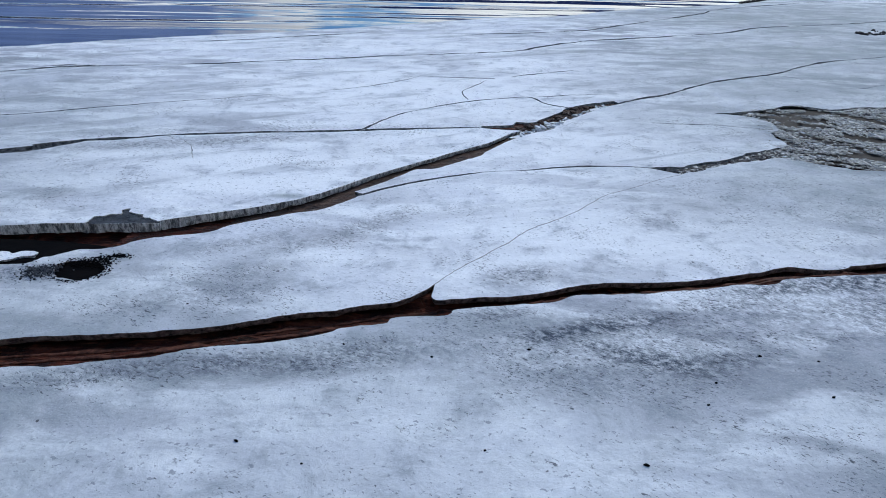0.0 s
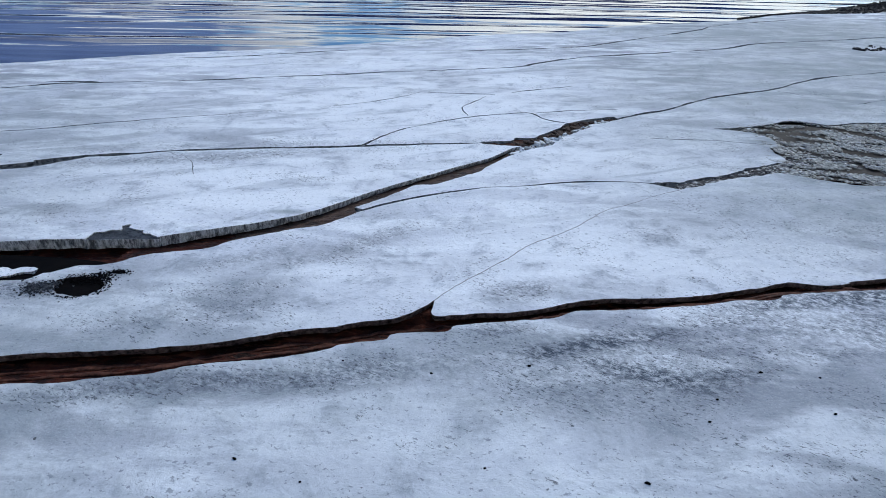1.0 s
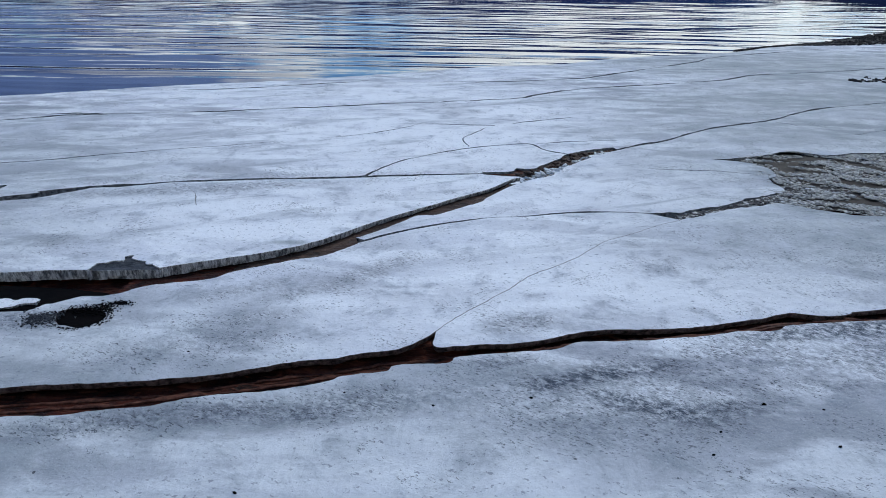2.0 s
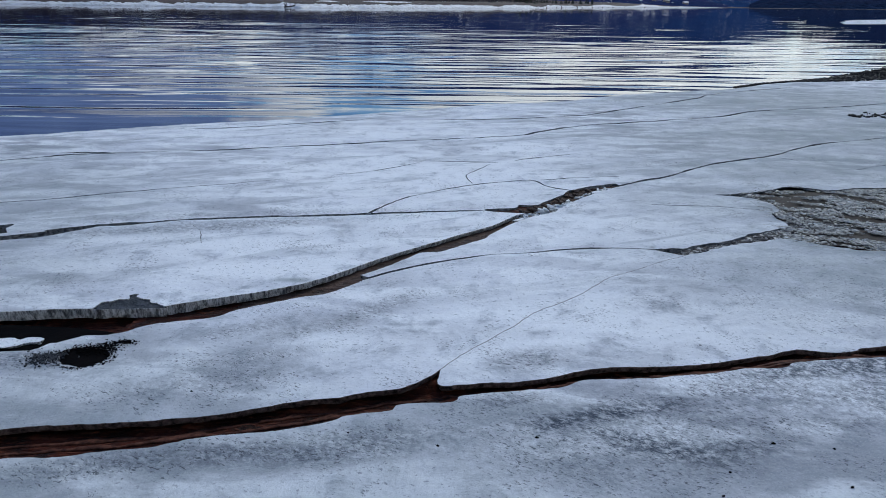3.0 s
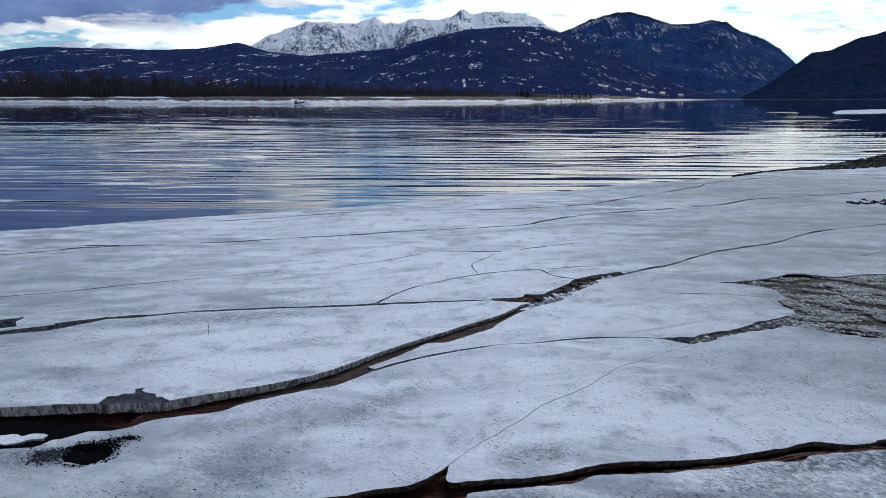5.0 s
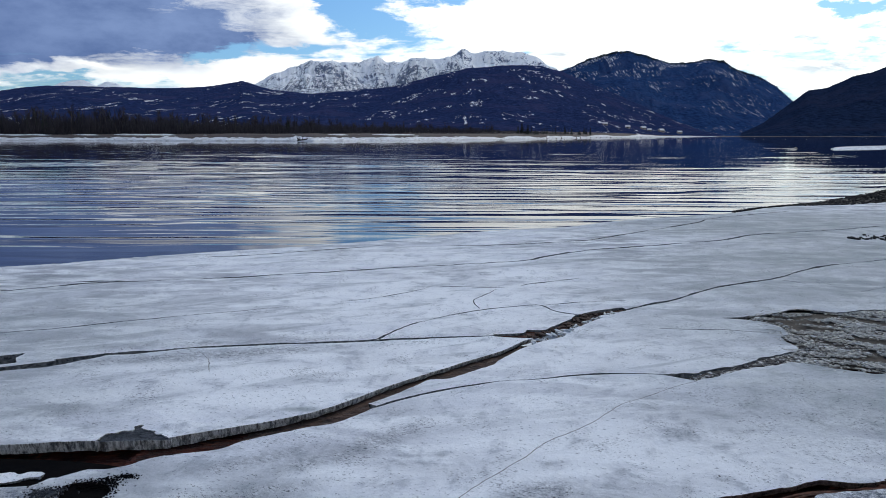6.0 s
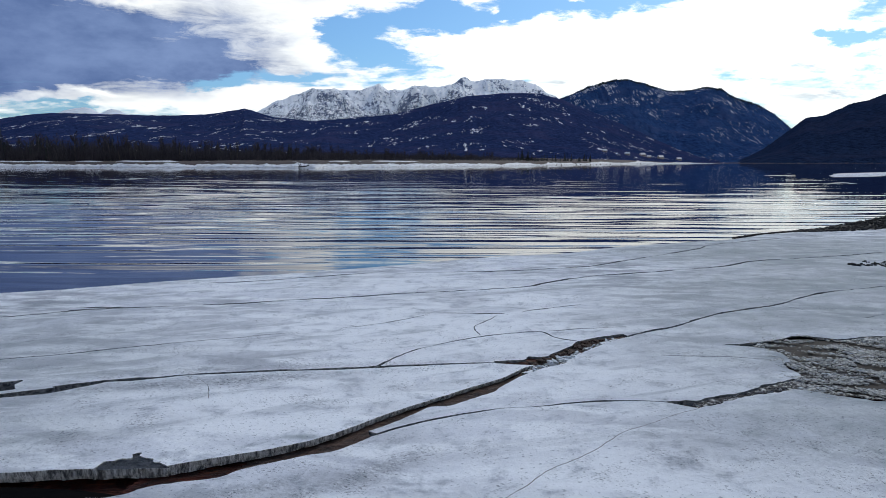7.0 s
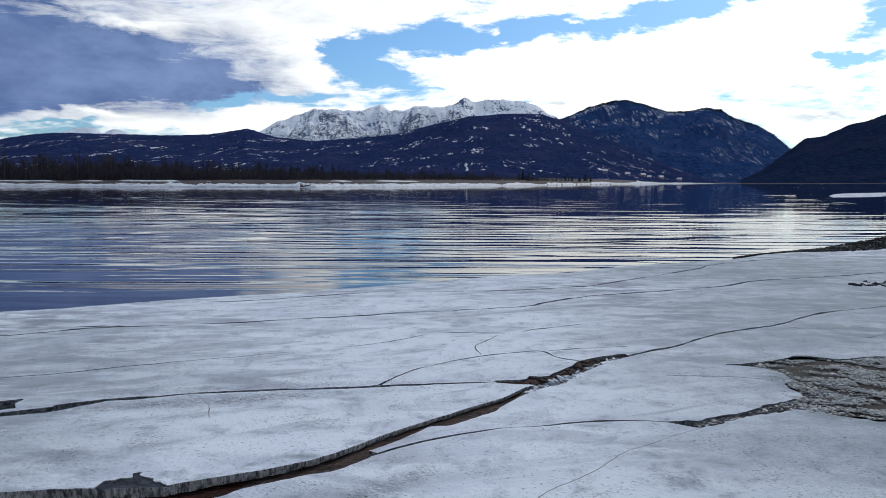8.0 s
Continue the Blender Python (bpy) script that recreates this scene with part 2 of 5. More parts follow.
    for x, y, a, b, turn, s in ((0.44, 2.37, 0.13, 0.045, 0.25, 1.0), (0.64, 2.44, 0.2, 0.05, 0.3, 1.0), (0.86, 2.50, 0.15, 0.035, 0.3, 0.8), (0.62, 2.30, 0.12, 0.04, -0.3, 0.9), (0.80, 2.21, 0.2, 0.06, -0.25, 1.0), (1.04, 2.23, 0.15, 0.05, 0.1, 0.8),
                                (0.5, 2.1, 0.2, 0.08, -0.5, 0.45), (0.7, 2.3, 0.45, 0.2, 0.1, 0.5), (1.25, 2.66, 0.2, 0.06, 0.2, 0.6), (1.47, 2.58, 0.3, 0.08, 0.1, 0.55), (1.62, 2.43, 0.3, 0.06, 0.1, 0.45), (1.95, 2.65, 0.35, 0.12, 0.1, 0.65), (1.25, 2.4, 0.3, 0.1, 0.1, 0.25),
                                (1.57, 2.81, 0.25, 0.045, 0.2, 0.9), (2.06, 2.90, 0.5, 0.07, 0.15, 1.0), (2.3, 2.6, 0.5, 0.16, 0, 0.8),
                                (-0.83, 2.12, 0.2, 0.05, 0.2, 0.7), (-0.53, 2.13, 0.16, 0.05, 0.1, 0.7), (-0.33, 2.2, 0.2, 0.07, 0.2, 0.65), (-1.2, 2.05, 0.3, 0.05, 0.2, 0.6), (0.22, 2.51, 0.12, 0.04, 0.2, 0.6), (-0.05, 2.25, 0.2, 0.07, 0.1, 0.4),
                                (-0.46, 3.38, 0.2, 0.06, 0.8, 0.45), (0.35, 2.87, 0.12, 0.06, 0.3, 0.6), (-0.7, 3.16, 0.2, 0.05, 0.5, 0.4), (-1.04, 3.13, 0.18, 0.05, 0.5, 0.45), (-1.1, 2.6, 0.25, 0.07, 0.3, 0.4), (-0.95, 2.8, 0.15, 0.06, 0.4, 0.4), (-1.96, 2.76, 0.13, 0.06, 0.1, 0.75),
                                (-1.5, 5.09, 0.85, 0.05, 0.16, 0.3), (-1.9, 4.72, 0.7, 0.07, 0.25, 0.5), (3.0, 3.7, 1.2, 0.4, 0.1, 0.2)):
        off = vec_node(t, "SUBTRACT", at, (x, y, 0.0))
        d = vec_node(t, "LENGTH", mapping(t, mapping(t, off, turn=(0, 0, -turn)), (1 / a, 1 / b, 0)))
        d = math_node(t, "MULTIPLY", ramp(t, d, 2.7, 0.2), s)
        stain_and_shade = d if stain_and_shade is None else math_node(t, "MAXIMUM", stain_and_shade, d)
    mottle = noise_tex(t, mapping(t, mapping(t, at, turn=(0, 0, 0.5)), (0.9, 1.25, 1)), 24, 10, 0.85, 0.2)
    colour = mix(t, math_node(t, "MULTIPLY", stain_and_shade, ramp(t, mottle, 0.41, 0.57, 0.15, 1.0)), colour, (0.055, 0.072, 0.098))
    # dark flecks of blown dirt
    fleck = noise_tex(t, mapping(t, mapping(t, at, turn=(0, 0, 0.45)), (0.55, 1.2, 1)), 84, 3.5, 0.7, 0.5)
    where = noise_tex(t, at, 2.6, 5, 0.65)
    limit = math_node(t, "SUBTRACT", fleck, ramp(t, math_node(t, "MULTIPLY_ADD", stain_and_shade, 0.3, where), 0.42, 0.64, 0.15, 0.0))
    colour = mix(t, ramp(t, limit, 0.545, 0.63, 0, 0.8), colour, (0.05, 0.055, 0.068))
    pit = noise_tex(t, mapping(t, mapping(t, at, turn=(0, 0, 0.3)), (0.75, 1.0, 1)), 52, 3, 0.6, 0.4)
    colour = mix(t, math_node(t, "MULTIPLY", ramp(t, pit, 0.61, 0.68, 0, 0.6), ramp(t, broad, 0.35, 0.55, 0.5, 1.0)), colour, (0.15, 0.165, 0.20))
    grit = noise_tex(t, at, 33, 1.5, 0.5)
    colour = mix(t, ramp(t, grit, 0.765, 0.80, 0, 0.8), colour, (0.05, 0.05, 0.06))
    height = math_node(t, "ADD", math_node(t, "MULTIPLY", mid, 0.8), math_node(t, "ADD", math_node(t, "MULTIPLY", fine, 0.22), math_node(t, "MULTIPLY", grain, 0.04)))
    normal = bump(t, height, 0.55, 0.026)
    finish(t, p, colour, ramp(t, mid, 0.35, 0.7, 0.8, 0.55), normal, 0.03)
    return m


def ice_edge_material():
    m, t, p = material("broken_ice_edge")
    at = coords(t)
    candle = noise_tex(t, mapping(t, at, (42, 42, 11)), 1.0, 6, 0.75)
    spots = noise_tex(t, at, 70, 3, 0.6)
    colour = mix(t, ramp(t, candle, 0.38, 0.62), (0.09, 0.092, 0.095), (0.88, 0.88, 0.87))
    colour = mix(t, ramp(t, spots, 0.55, 0.7, 0, 0.5), colour, (0.14, 0.12, 0.11))
    finish(t, p, colour, 0.32, bump(t, candle, 0.8, 0.02), 0.5)
    return m


def wet_ice_material():
    m, t, p = material("wet_grey_ice")
    at = coords(t)
    n = noise_tex(t, at, 22, 6, 0.7, 0.4)
    v = voronoi(t, at, 45).outputs["Distance"]
    colour = mix(t, ramp(t, n, 0.35, 0.65), (0.012, 0.013, 0.016), (0.085, 0.09, 0.10))
    colour = mix(t, ramp(t, v, 0.0, 0.3, 0.3, 0.0), colour, (0.3, 0.32, 0.34))
    finish(t, p, colour, 0.4, bump(t, n, 0.9, 0.02), 0.08)
    return m


def mud_material(name, low, high, crust):
    m, t, p = material(name)
    at = coords(t)
    n = noise_tex(t, at, 7, 7, 0.65, 0.4)
    lay = noise_tex(t, mapping(t, at, (1.5, 5, 14), turn=(0, 0, -0.12)), 5, 5, 0.6, 0.8)
    colour = mix(t, ramp(t, n, 0.35, 0.7), low, high)
    colour = mix(t, ramp(t, lay, 0.52, 0.66, 0, 0.6), colour, crust)
    finish(t, p, colour, ramp(t, n, 0.35, 0.65, 0.5, 0.85), bump(t, math_node(t, "ADD", n, lay), 1.0, 0.035), 0.12)
    return m


def water_material():
    m, t, p = material("lake_water")
    at = coords(t)
    chop = noise_tex(t, mapping(t, at, (0.4, 2.0, 1), turn=(0, 0, 0.05)), 1.9, 3, 0.5, 0.3)
    fine = noise_tex(t, mapping(t, at, (0.5, 2.6, 1)), 8, 3, 0.6)
    gust = ramp(t, noise_tex(t, mapping(t, at, (0.5, 0.16, 1)), 0.7, 4, 0.6, 0.5), 0.40, 0.66, 0.55, 1.15)
    normal = bump(t, math_node(t, "MULTIPLY", chop, gust), 0.09, 0.03, bump(t, fine, 0.10, 0.002))
    finish(t, p, (0.004, 0.007, 0.048), 0.02, normal, 0.38)
    p.inputs["IOR"].default_value = 1.333
    return m


def bank_material():
    m, t, p = material("dry_grass_bank")
    at = coords(t)
    n = noise_tex(t, mapping(t, at, (0.02, 0.05, 0.3)), 4, 6, 0.6)
    g = noise_tex(t, at, 0.8, 5, 0.6)
    colour = mix(t, ramp(t, g, 0.3, 0.7), (0.030, 0.019, 0.016), (0.085, 0.053, 0.042))
    colour = mix(t, ramp(t, n, 0.66, 0.70), colour, (0.75, 0.77, 0.8))
    finish(t, p, colour, 0.9)
    return m


def snow_material():
    m, t, p = material("old_snow")
    at = coords(t)
    n = noise_tex(t, mapping(t, at, (0.08, 0.25, 1.5)), 3, 6, 0.6)
    colour = mix(t, ramp(t, n, 0.3, 0.62), (0.45, 0.43, 0.42), (0.82, 0.83, 0.85))
    finish(t, p, colour, 0.7, bump(t, n, 0.4, 0.3))
    return m


def mountain_material(name, hazed_forest, patch_at, cluster_at, stretch=(1, 1, 1), scale=0.05, top=1.0, line=(9000, 9900)):
    """Wooded slope with old snow in clustered ragged clearings, and more of it over the heights of line."""
    m, t, p = material(name)
    at = coords(t)
    n = noise_tex(t, mapping(t, at, stretch), scale, 9, 0.74, 0.6)
    cluster = noise_tex(t, mapping(t, at, (1, 0.5, 1.6)), 0.0085, 4, 0.6, 0.4)
    trees = noise_tex(t, mapping(t, at, (1, 0.5, 0.7)), 0.11, 6, 0.8)
    stand = noise_tex(t, mapping(t, at, (1, 0.6, 1.4)), 0.010, 6, 0.65, 0.5)
    split_z = t.nodes.new("ShaderNodeSeparateXYZ")
    t.links.new(at, split_z.inputs[0])
    high = ramp(t, split_z.outputs[2], line[0], line[1], 0.0, 0.3)
    f = math_node(t, "ADD", n, math_node(t, "ADD", high, ramp(t, cluster, cluster_at, cluster_at + 0.16, -0.14, 0.03)))
    # the wood colour passed in already holds the blue of distance haze
    colour = mix(t, ramp(t, trees, 0.3, 0.7), tuple(c * 0.45 for c in hazed_forest), tuple(c * 1.5 for c in hazed_forest))
    colour = mix(t, ramp(t, stand, 0.45, 0.66, 0.0, 0.55), colour, (hazed_forest[0] * 2.0, hazed_forest[1] * 1.35, hazed_forest[2] * 1.15))
    colour = mix(t, ramp(t, f, patch_at, patch_at + 0.035, 0, top), colour, (0.90, 0.92, 0.95))
    finish(t, p, colour, 0.95, bump(t, math_node(t, "ADD", trees, math_node(t, "MULTIPLY", stand, 2.0)), 0.8, 9.0), 0.0)
    return m


def peak_material(name, rock, share=0.57, scale=0.03, timber=(270, 345)):
    """Deep snow broken by ribs and ledges of rock where it is steep, and by scattered trees lower down."""
    m, t, p = material(name)
    at = coords(t)
    rib = noise_tex(t, mapping(t, at, (1.7, 0.6, 1.1)), scale, 10, 0.72, 1.4)
    ledge = noise_tex(t, mapping(t, at, (0.5, 0.5, 3.4)), scale * 1.5, 8, 0.7, 0.8)
    area = noise_tex(t, mapping(t, at, (1, 0.5, 1.3)), 0.007, 4, 0.6)
    dots = noise_tex(t, mapping(t, at, (1.5, 0.6, 0.8)), 0.11, 4, 0.7)
    split_z = t.nodes.new("ShaderNodeSeparateXYZ")
    t.links.new(at, split_z.inputs[0])
    up_n = vec_node(t, "DOT_PRODUCT", t.nodes.new("ShaderNodeNewGeometry").outputs["Normal"], (0, 0, 1))
    bare = math_node(t, "ADD", ramp(t, area, 0.38, 0.62, -0.07, 0.045), ramp(t, up_n, 0.6, 0.95, 0.05, -0.03))
    f = math_node(t, "MAXIMUM", rib, math_node(t, "SUBTRACT", ledge, 0.02))
    mask = ramp(t, math_node(t, "ADD", f, bare), share, share + 0.03, 0, 0.92)
    wood = math_node(t, "ADD", dots, ramp(t, split_z.outputs[2], timber[0], timber[1], 0.05, -0.20))
    snow = mix(t, ramp(t, rib, 0.35, 0.6), (0.96, 0.97, 0.98), (0.88, 0.91, 0.96))
    colour = mix(t, mask, snow, mix(t, ramp(t, dots, 0.35, 0.65), tuple(c * 0.6 for c in rock), tuple(c * 1.7 for c in rock)))
    colour = mix(t, ramp(t, wood, 0.56, 0.60, 0, 0.85), colour, (0.03, 0.05, 0.11))
    finish(t, p, colour, 0.9, bump(t, math_node(t, "ADD", rib, ledge), 0.5, 10.0), 0.05)
    return m


def plain(name, a, b, scale, rough=0.8, spec=0.3, strength=0.5, dist=0.02):
    m, t, p = material(name)
    n = noise_tex(t, coords(t), scale, 6, 0.65)
    finish(t, p, mix(t, ramp(t, n, 0.3, 0.7), a, b), rough, bump(t, n, strength, dist), spec)
    return m


DIRTY = plain("mud_stained_ice_edge", (0.016, 0.011, 0.010), (0.20, 0.145, 0.125), 42.0, 0.6, 0.15, 0.9)
# darker edge copy: shade inside the cracks is put into its colour
SHADED_EDGE = plain("shaded_ice_edge", (0.04, 0.045, 0.05), (0.32, 0.34, 0.36), 34.0, 0.5, 0.2)
ICE, EDGE, WET, WATER = ice_material(), ice_edge_material(), wet_ice_material(), water_material()
MUD = mud_material("wet_red_mud", (0.010, 0.003, 0.002), (0.085, 0.021, 0.011), (0.19, 0.062, 0.034))
BROWN_MUD = mud_material("brown_silt_mud", (0.03, 0.019, 0.015), (0.125, 0.078, 0.060), (0.19, 0.13, 0.105))
BANK, SNOW = bank_material(), snow_material()
BARK = plain("grey_bark", (0.04, 0.035, 0.036), (0.10, 0.085, 0.08), 3.0, 0.9)
# twig colours take in a little of the blue distance haze
HAZED_TWIG = plain("hazed_bare_twigs", (0.016, 0.016, 0.024), (0.056, 0.050, 0.062), 0.25, 0.9)
NEEDLE = plain("dark_needles", (0.010, 0.016, 0.014), (0.030, 0.040, 0.034), 2.0, 0.9)
CLOD = plain("frozen_mud", (0.03, 0.02, 0.016), (0.15, 0.105, 0.085), 30.0, 0.7, 0.1)
CHUNK = plain("crumbled_ice", (0.24, 0.235, 0.22), (0.86, 0.85, 0.80), 45.0, 0.6, 0.1)
CLEAR = plain("wet_white_ice", (0.62, 0.64, 0.66), (0.86, 0.88, 0.9), 25.0, 0.3)
POOL = plain("black_meltwater", (0.0012, 0.0012, 0.0016), (0.004, 0.003, 0.003), 8.0, 0.9, 0.05, 0.3)
SILT = plain("grey_brown_silt", (0.014, 0.012, 0.011), (0.055, 0.045, 0.040), 9.0, 0.7, 0.1)
HOUSE = plain("weathered_house_paint", (0.22, 0.19, 0.18), (0.42, 0.38, 0.36), 0.6, 0.8)
PANE = plain("dark_window_glass", (0.02, 0.025, 0.03), (0.04, 0.045, 0.05), 0.5, 0.1, 0.5, 0.0)
GREY_SILT = plain("frozen_grey_silt", (0.05, 0.045, 0.043), (0.20, 0.185, 0.175), 40.0, 0.8, 0.1)
LEDGE = plain("red_mud_crust", (0.030, 0.010, 0.006), (0.15, 0.060, 0.038), 26.0, 0.7, 0.1)
STONE = plain("dark_shore_stone", (0.012, 0.013, 0.015), (0.055, 0.053, 0.052), 12.0, 0.8, 0.1)
# distance haze is put into these wood colours as blue, stronger farther off
HAZED_PINE = mountain_material("hazed_forest_slope", (0.027, 0.043, 0.118), 0.58, 0.45, (1.3, 0.12, 1.5), 0.055)
HAZED_FAR_PINE = mountain_material("hazed_steep_forest_slope", (0.026, 0.060, 0.160), 0.60, 0.43, (2.4, 0.12, 0.7), 0.06, 0.62, (150, 800))
# darker copy of the wood; this slope's shade is put into its colour
SHADE_PINE = mountain_material("shaded_forest_slope", (0.016, 0.029, 0.068), 0.74, 0.56, (1, 0.5, 2), 0.05)
PEAK = peak_material("snowy_rock", (0.08, 0.11, 0.19), 0.545)
# rock copy made paler and bluer for the haze before the farther ridge
HAZED_FAR_PEAK = peak_material("hazed_snowy_rock", (0.14, 0.19, 0.3), 0.61, 0.035, (200, 260))


# ---- mesh helpers ----
def mesh_of(name, verts, faces, *mats, index=None, smooth=False):
    me = bpy.data.meshes.new(name)
    me.from_pydata(verts, [], faces)
    for m in mats:
        me.materials.append(m)
    if index is not None:
        me.polygons.foreach_set("material_index", index)
    if smooth:
        me.polygons.foreach_set("use_smooth", [True] * len(me.polygons))
    me.update()
    return me


def part(name, me, parent, label=""):
    ob = new(name, me)
    ob.parent = parent
    return tagged(ob, label)


def fbm(x, y, f=1.0, octaves=4, seed=0.0):
    s, a = 0.0, 1.0
    for _ in range(octaves):
        s += a * noise.noise(Vector((x * f, y * f, seed)))
        a *= 0.5
        f *= 2.1
    return s


def spline(points, fine=0.006):
    """Catmull-Rom through the points, sampled more finely near the camera."""
    p = [Vector((q[0], q[1])) for q in points]
    p = [p[0] * 2 - p[1]] + p + [p[-1] * 2 - p[-2]]
    out = []
    for i in range(1, len(p) - 2):
        a, b, c, d = p[i - 1:i + 3]
        n = max(1, int((c - b).length / max(0.012, fine * b.length)))
        for k in range(n):
            s = k / n
            out.append(0.5 * (2 * b + (c - a) * s + (2 * a - 5 * b + 4 * c - d) * s * s + (3 * b - a - 3 * c + d) * s ** 3))
    return out + [p[-2]]


def rough_line(points, rough=0.012, seed=0.0, wide=0.0, fine=0.006):
    """A broken edge along the points; wide shifts it to its left."""
    line = spline(points, fine)
    out = []
    for i, q in enumerate(line):
        d = line[min(i + 1, len(line) - 1)] - line[max(i - 1, 0)]
        side = Vector((-d.y, d.x)).normalized()
        out.append(q + side * (wide * max(0.12, 0.85 + 1.3 * noise.noise(Vector((q.x * 1.3, q.y * 1.3, 6.0))) + 0.9 * noise.noise(Vector((q.x * 5.0, q.y * 5.0, 2.0)))) + rough * (fbm(q.x, q.y, 3.0, 3, seed) + 0.55 * fbm(q.x, q.y, 17.0, 3, seed + 4))))
    return out


def slit(points, wide=0.008, seed=0.0):
    """A hairline crack that ends blind at both ends."""
    line = rough_line(points, 0.012, seed)
    left, right, n = [], [], len(line) - 1
    for i, q in enumerate(line):
        d = (line[min(i + 1, n)] - line[max(i - 1, 0)]).normalized()
        w = wide * (0.15 + max(0.0, math.sin(math.pi * i / n)) ** 0.5) * max(0.15, 0.75 + 1.0 * noise.noise(Vector((q.x * 4, q.y * 4, 5))) + 0.8 * noise.noise(Vector((q.x * 1.1, q.y * 1.1, 3)))) / 2
        left.append(q + Vector((-d.y, d.x)) * w)
        right.append(q - Vector((-d.y, d.x)) * w)
    return left + right[::-1]


def area2(loop):
    return sum(a.x * b.y - b.x * a.y for a, b in zip(loop, loop[1:] + loop[:1]))


def inside(px, py, loop):
    x = np.array([v[0] for v in loop])
    y = np.array([v[1] for v in loop])
    x2, y2 = np.roll(x, -1), np.roll(y, -1)
    hit = np.zeros(len(px), bool)
    for a, b, c, d in zip(x, y, x2, y2):
        if b != d:
            hit ^= ((b > py) != (d > py)) & (px < (c - a) * (py - b) / (d - b) + a)
    return hit


def surface(x, y):
    """The gently uneven top of the ice."""
    return 0.010 * fbm(x, y, 0.7, 2, 3.3) + 0.004 * fbm(x, y, 3.0, 2, 8.1)


def inset(loop, w):
    out, n = [], len(loop)
    for i, q in enumerate(loop):
        d = (loop[(i + 1) % n] - loop[i - 1])
        out.append(q + Vector((-d.y, d.x)).normalized() * w)
    return out


def ice_floe(label, loop, holes=(), thick=0.06, lift=0.0, bevel=0.001, skin=None, side=None, thin=None):
    """A slab of ice with a worn rim, a broken side wall and cracks cut through it."""
    from mathutils import geometry
    loops = [loop if area2(loop) > 0 else loop[::-1]]
    loops += [h if area2(h) < 0 else h[::-1] for h in holes]
    tops = [inset(loops[0], bevel)] + [inset(h, 0.002) for h in loops[1:]]
    pts, edges = [], []
    for lp in tops:
        s = len(pts)
        pts += lp
        edges += [(s + i, s + (i + 1) % len(lp)) for i in range(len(lp))]
    xs = [v.x for v in tops[0]]
    ys = [v.y for v in tops[0]]
    grid, r = [], 1.0
    while r < 32:
        for k in range(-44, 45):
            a = radians(k * 1.6) + 0.01 * noise.noise(Vector((r * 9, k, 0)))
            q = (r * math.sin(a), r * math.cos(a))
            if min(xs) < q[0] < max(xs) and min(ys) < q[1] < max(ys):
                grid.append(q)
        r *= 1.035
    if grid:
        keep = inside(np.array([q[0] for q in grid]), np.array([q[1] for q in grid]), tops[0])
        pts += [Vector(q) for q, k in zip(grid, keep) if k]
    v2, _, tri, _, _, _ = geometry.delaunay_2d_cdt(pts, edges, [], 0, 1e-5)
    c = np.array([[sum(v2[i].x for i in f) / 3, sum(v2[i].y for i in f) / 3] for f in tri])
    good = inside(c[:, 0], c[:, 1], tops[0])
    for h in tops[1:]:
        good &= ~inside(c[:, 0], c[:, 1], h)
    verts = [(v.x, v.y, surface(v.x, v.y) + lift) for v in v2]
    faces = [tuple(f) for f, g in zip(tri, good) if g]
    index = [0] * len(faces)
    for top, rim in zip(tops, loops):
        n, s = len(rim), len(verts)
        foot = inset(rim, 0.012)
        for q, o, b in zip(top, rim, foot):
            z = surface(q.x, q.y) + lift
            w = fbm(o.x, o.y, 9.0, 3, 2.0)
            deep = thick * float(np.interp(o.x, thin[0], thin[1])) if thin else thick
            belly = o.lerp(b, 0.35 + 0.6 * w)
            verts += [(q.x, q.y, z), (o.x, o.y, z - bevel * 0.7), (belly.x, belly.y, z - deep * 0.55),
                      (b.x, b.y, z - deep * (1.0 + 0.12 * w))]
        for i in range(n):
            a, b = s + 4 * i, s + 4 * ((i + 1) % n)
            for k in range(3):
                faces.append((a + k + 1, b + k + 1, b + k, a + k))
                index.append(1)
    floe = tagged(new("ice_floe"), label, "ice floe", "floes of broken shore ice")
    cut = len(v2)
    part("surface", mesh_of("surface", verts[:cut], [f for f, k in zip(faces, index) if k == 0], skin or ICE, smooth=True), floe)
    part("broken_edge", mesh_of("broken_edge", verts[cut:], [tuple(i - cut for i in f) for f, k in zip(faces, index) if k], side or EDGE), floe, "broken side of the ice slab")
    return floe


# ---- ground, water and far shore ----
SHORE = [(-180, 260), (-60, 330), (-36, 375), (-26, 275), (-13, 228), (-6, 255), (1, 300), (6, 385), (10, 560), (15, 850), (19, 1250), (31, 1300), (60, 1200), (180, 260)]
EDGE_LINE = [(-40, -4.0), (-16, 4.5), (-9, 6.9), (-5.67, 8.04), (-4.56, 8.62), (-3.31, 9.29), (-2.44, 9.65), (-1.05, 10.45), (-0.19, 11.07), (0.75, 11.54), (1.77, 11.98),
             (2.94, 12.86), (4.2, 13.58), (5.56, 14.27), (6.48, 15.09), (7.32, 15.62), (8.92, 16.78), (11.48, 19.16), (18, 25), (40, 44)]
SLUSH = [(2.36, 4.72), (2.55, 5.3), (2.62, 5.75), (2.5, 5.9), (3.0, 6.15), (3.94, 6.22), (6.0, 6.6), (6.0, 4.3), (2.96, 4.5), (2.53, 4.63)]


def shore_at(az):
    return float(np.interp(az, [s[0] for s in SHORE], [s[1] for s in SHORE]))


def edge_at(x):
    return float(np.interp(x, [s[0] for s in EDGE_LINE], [s[1] for s in EDGE_LINE]))


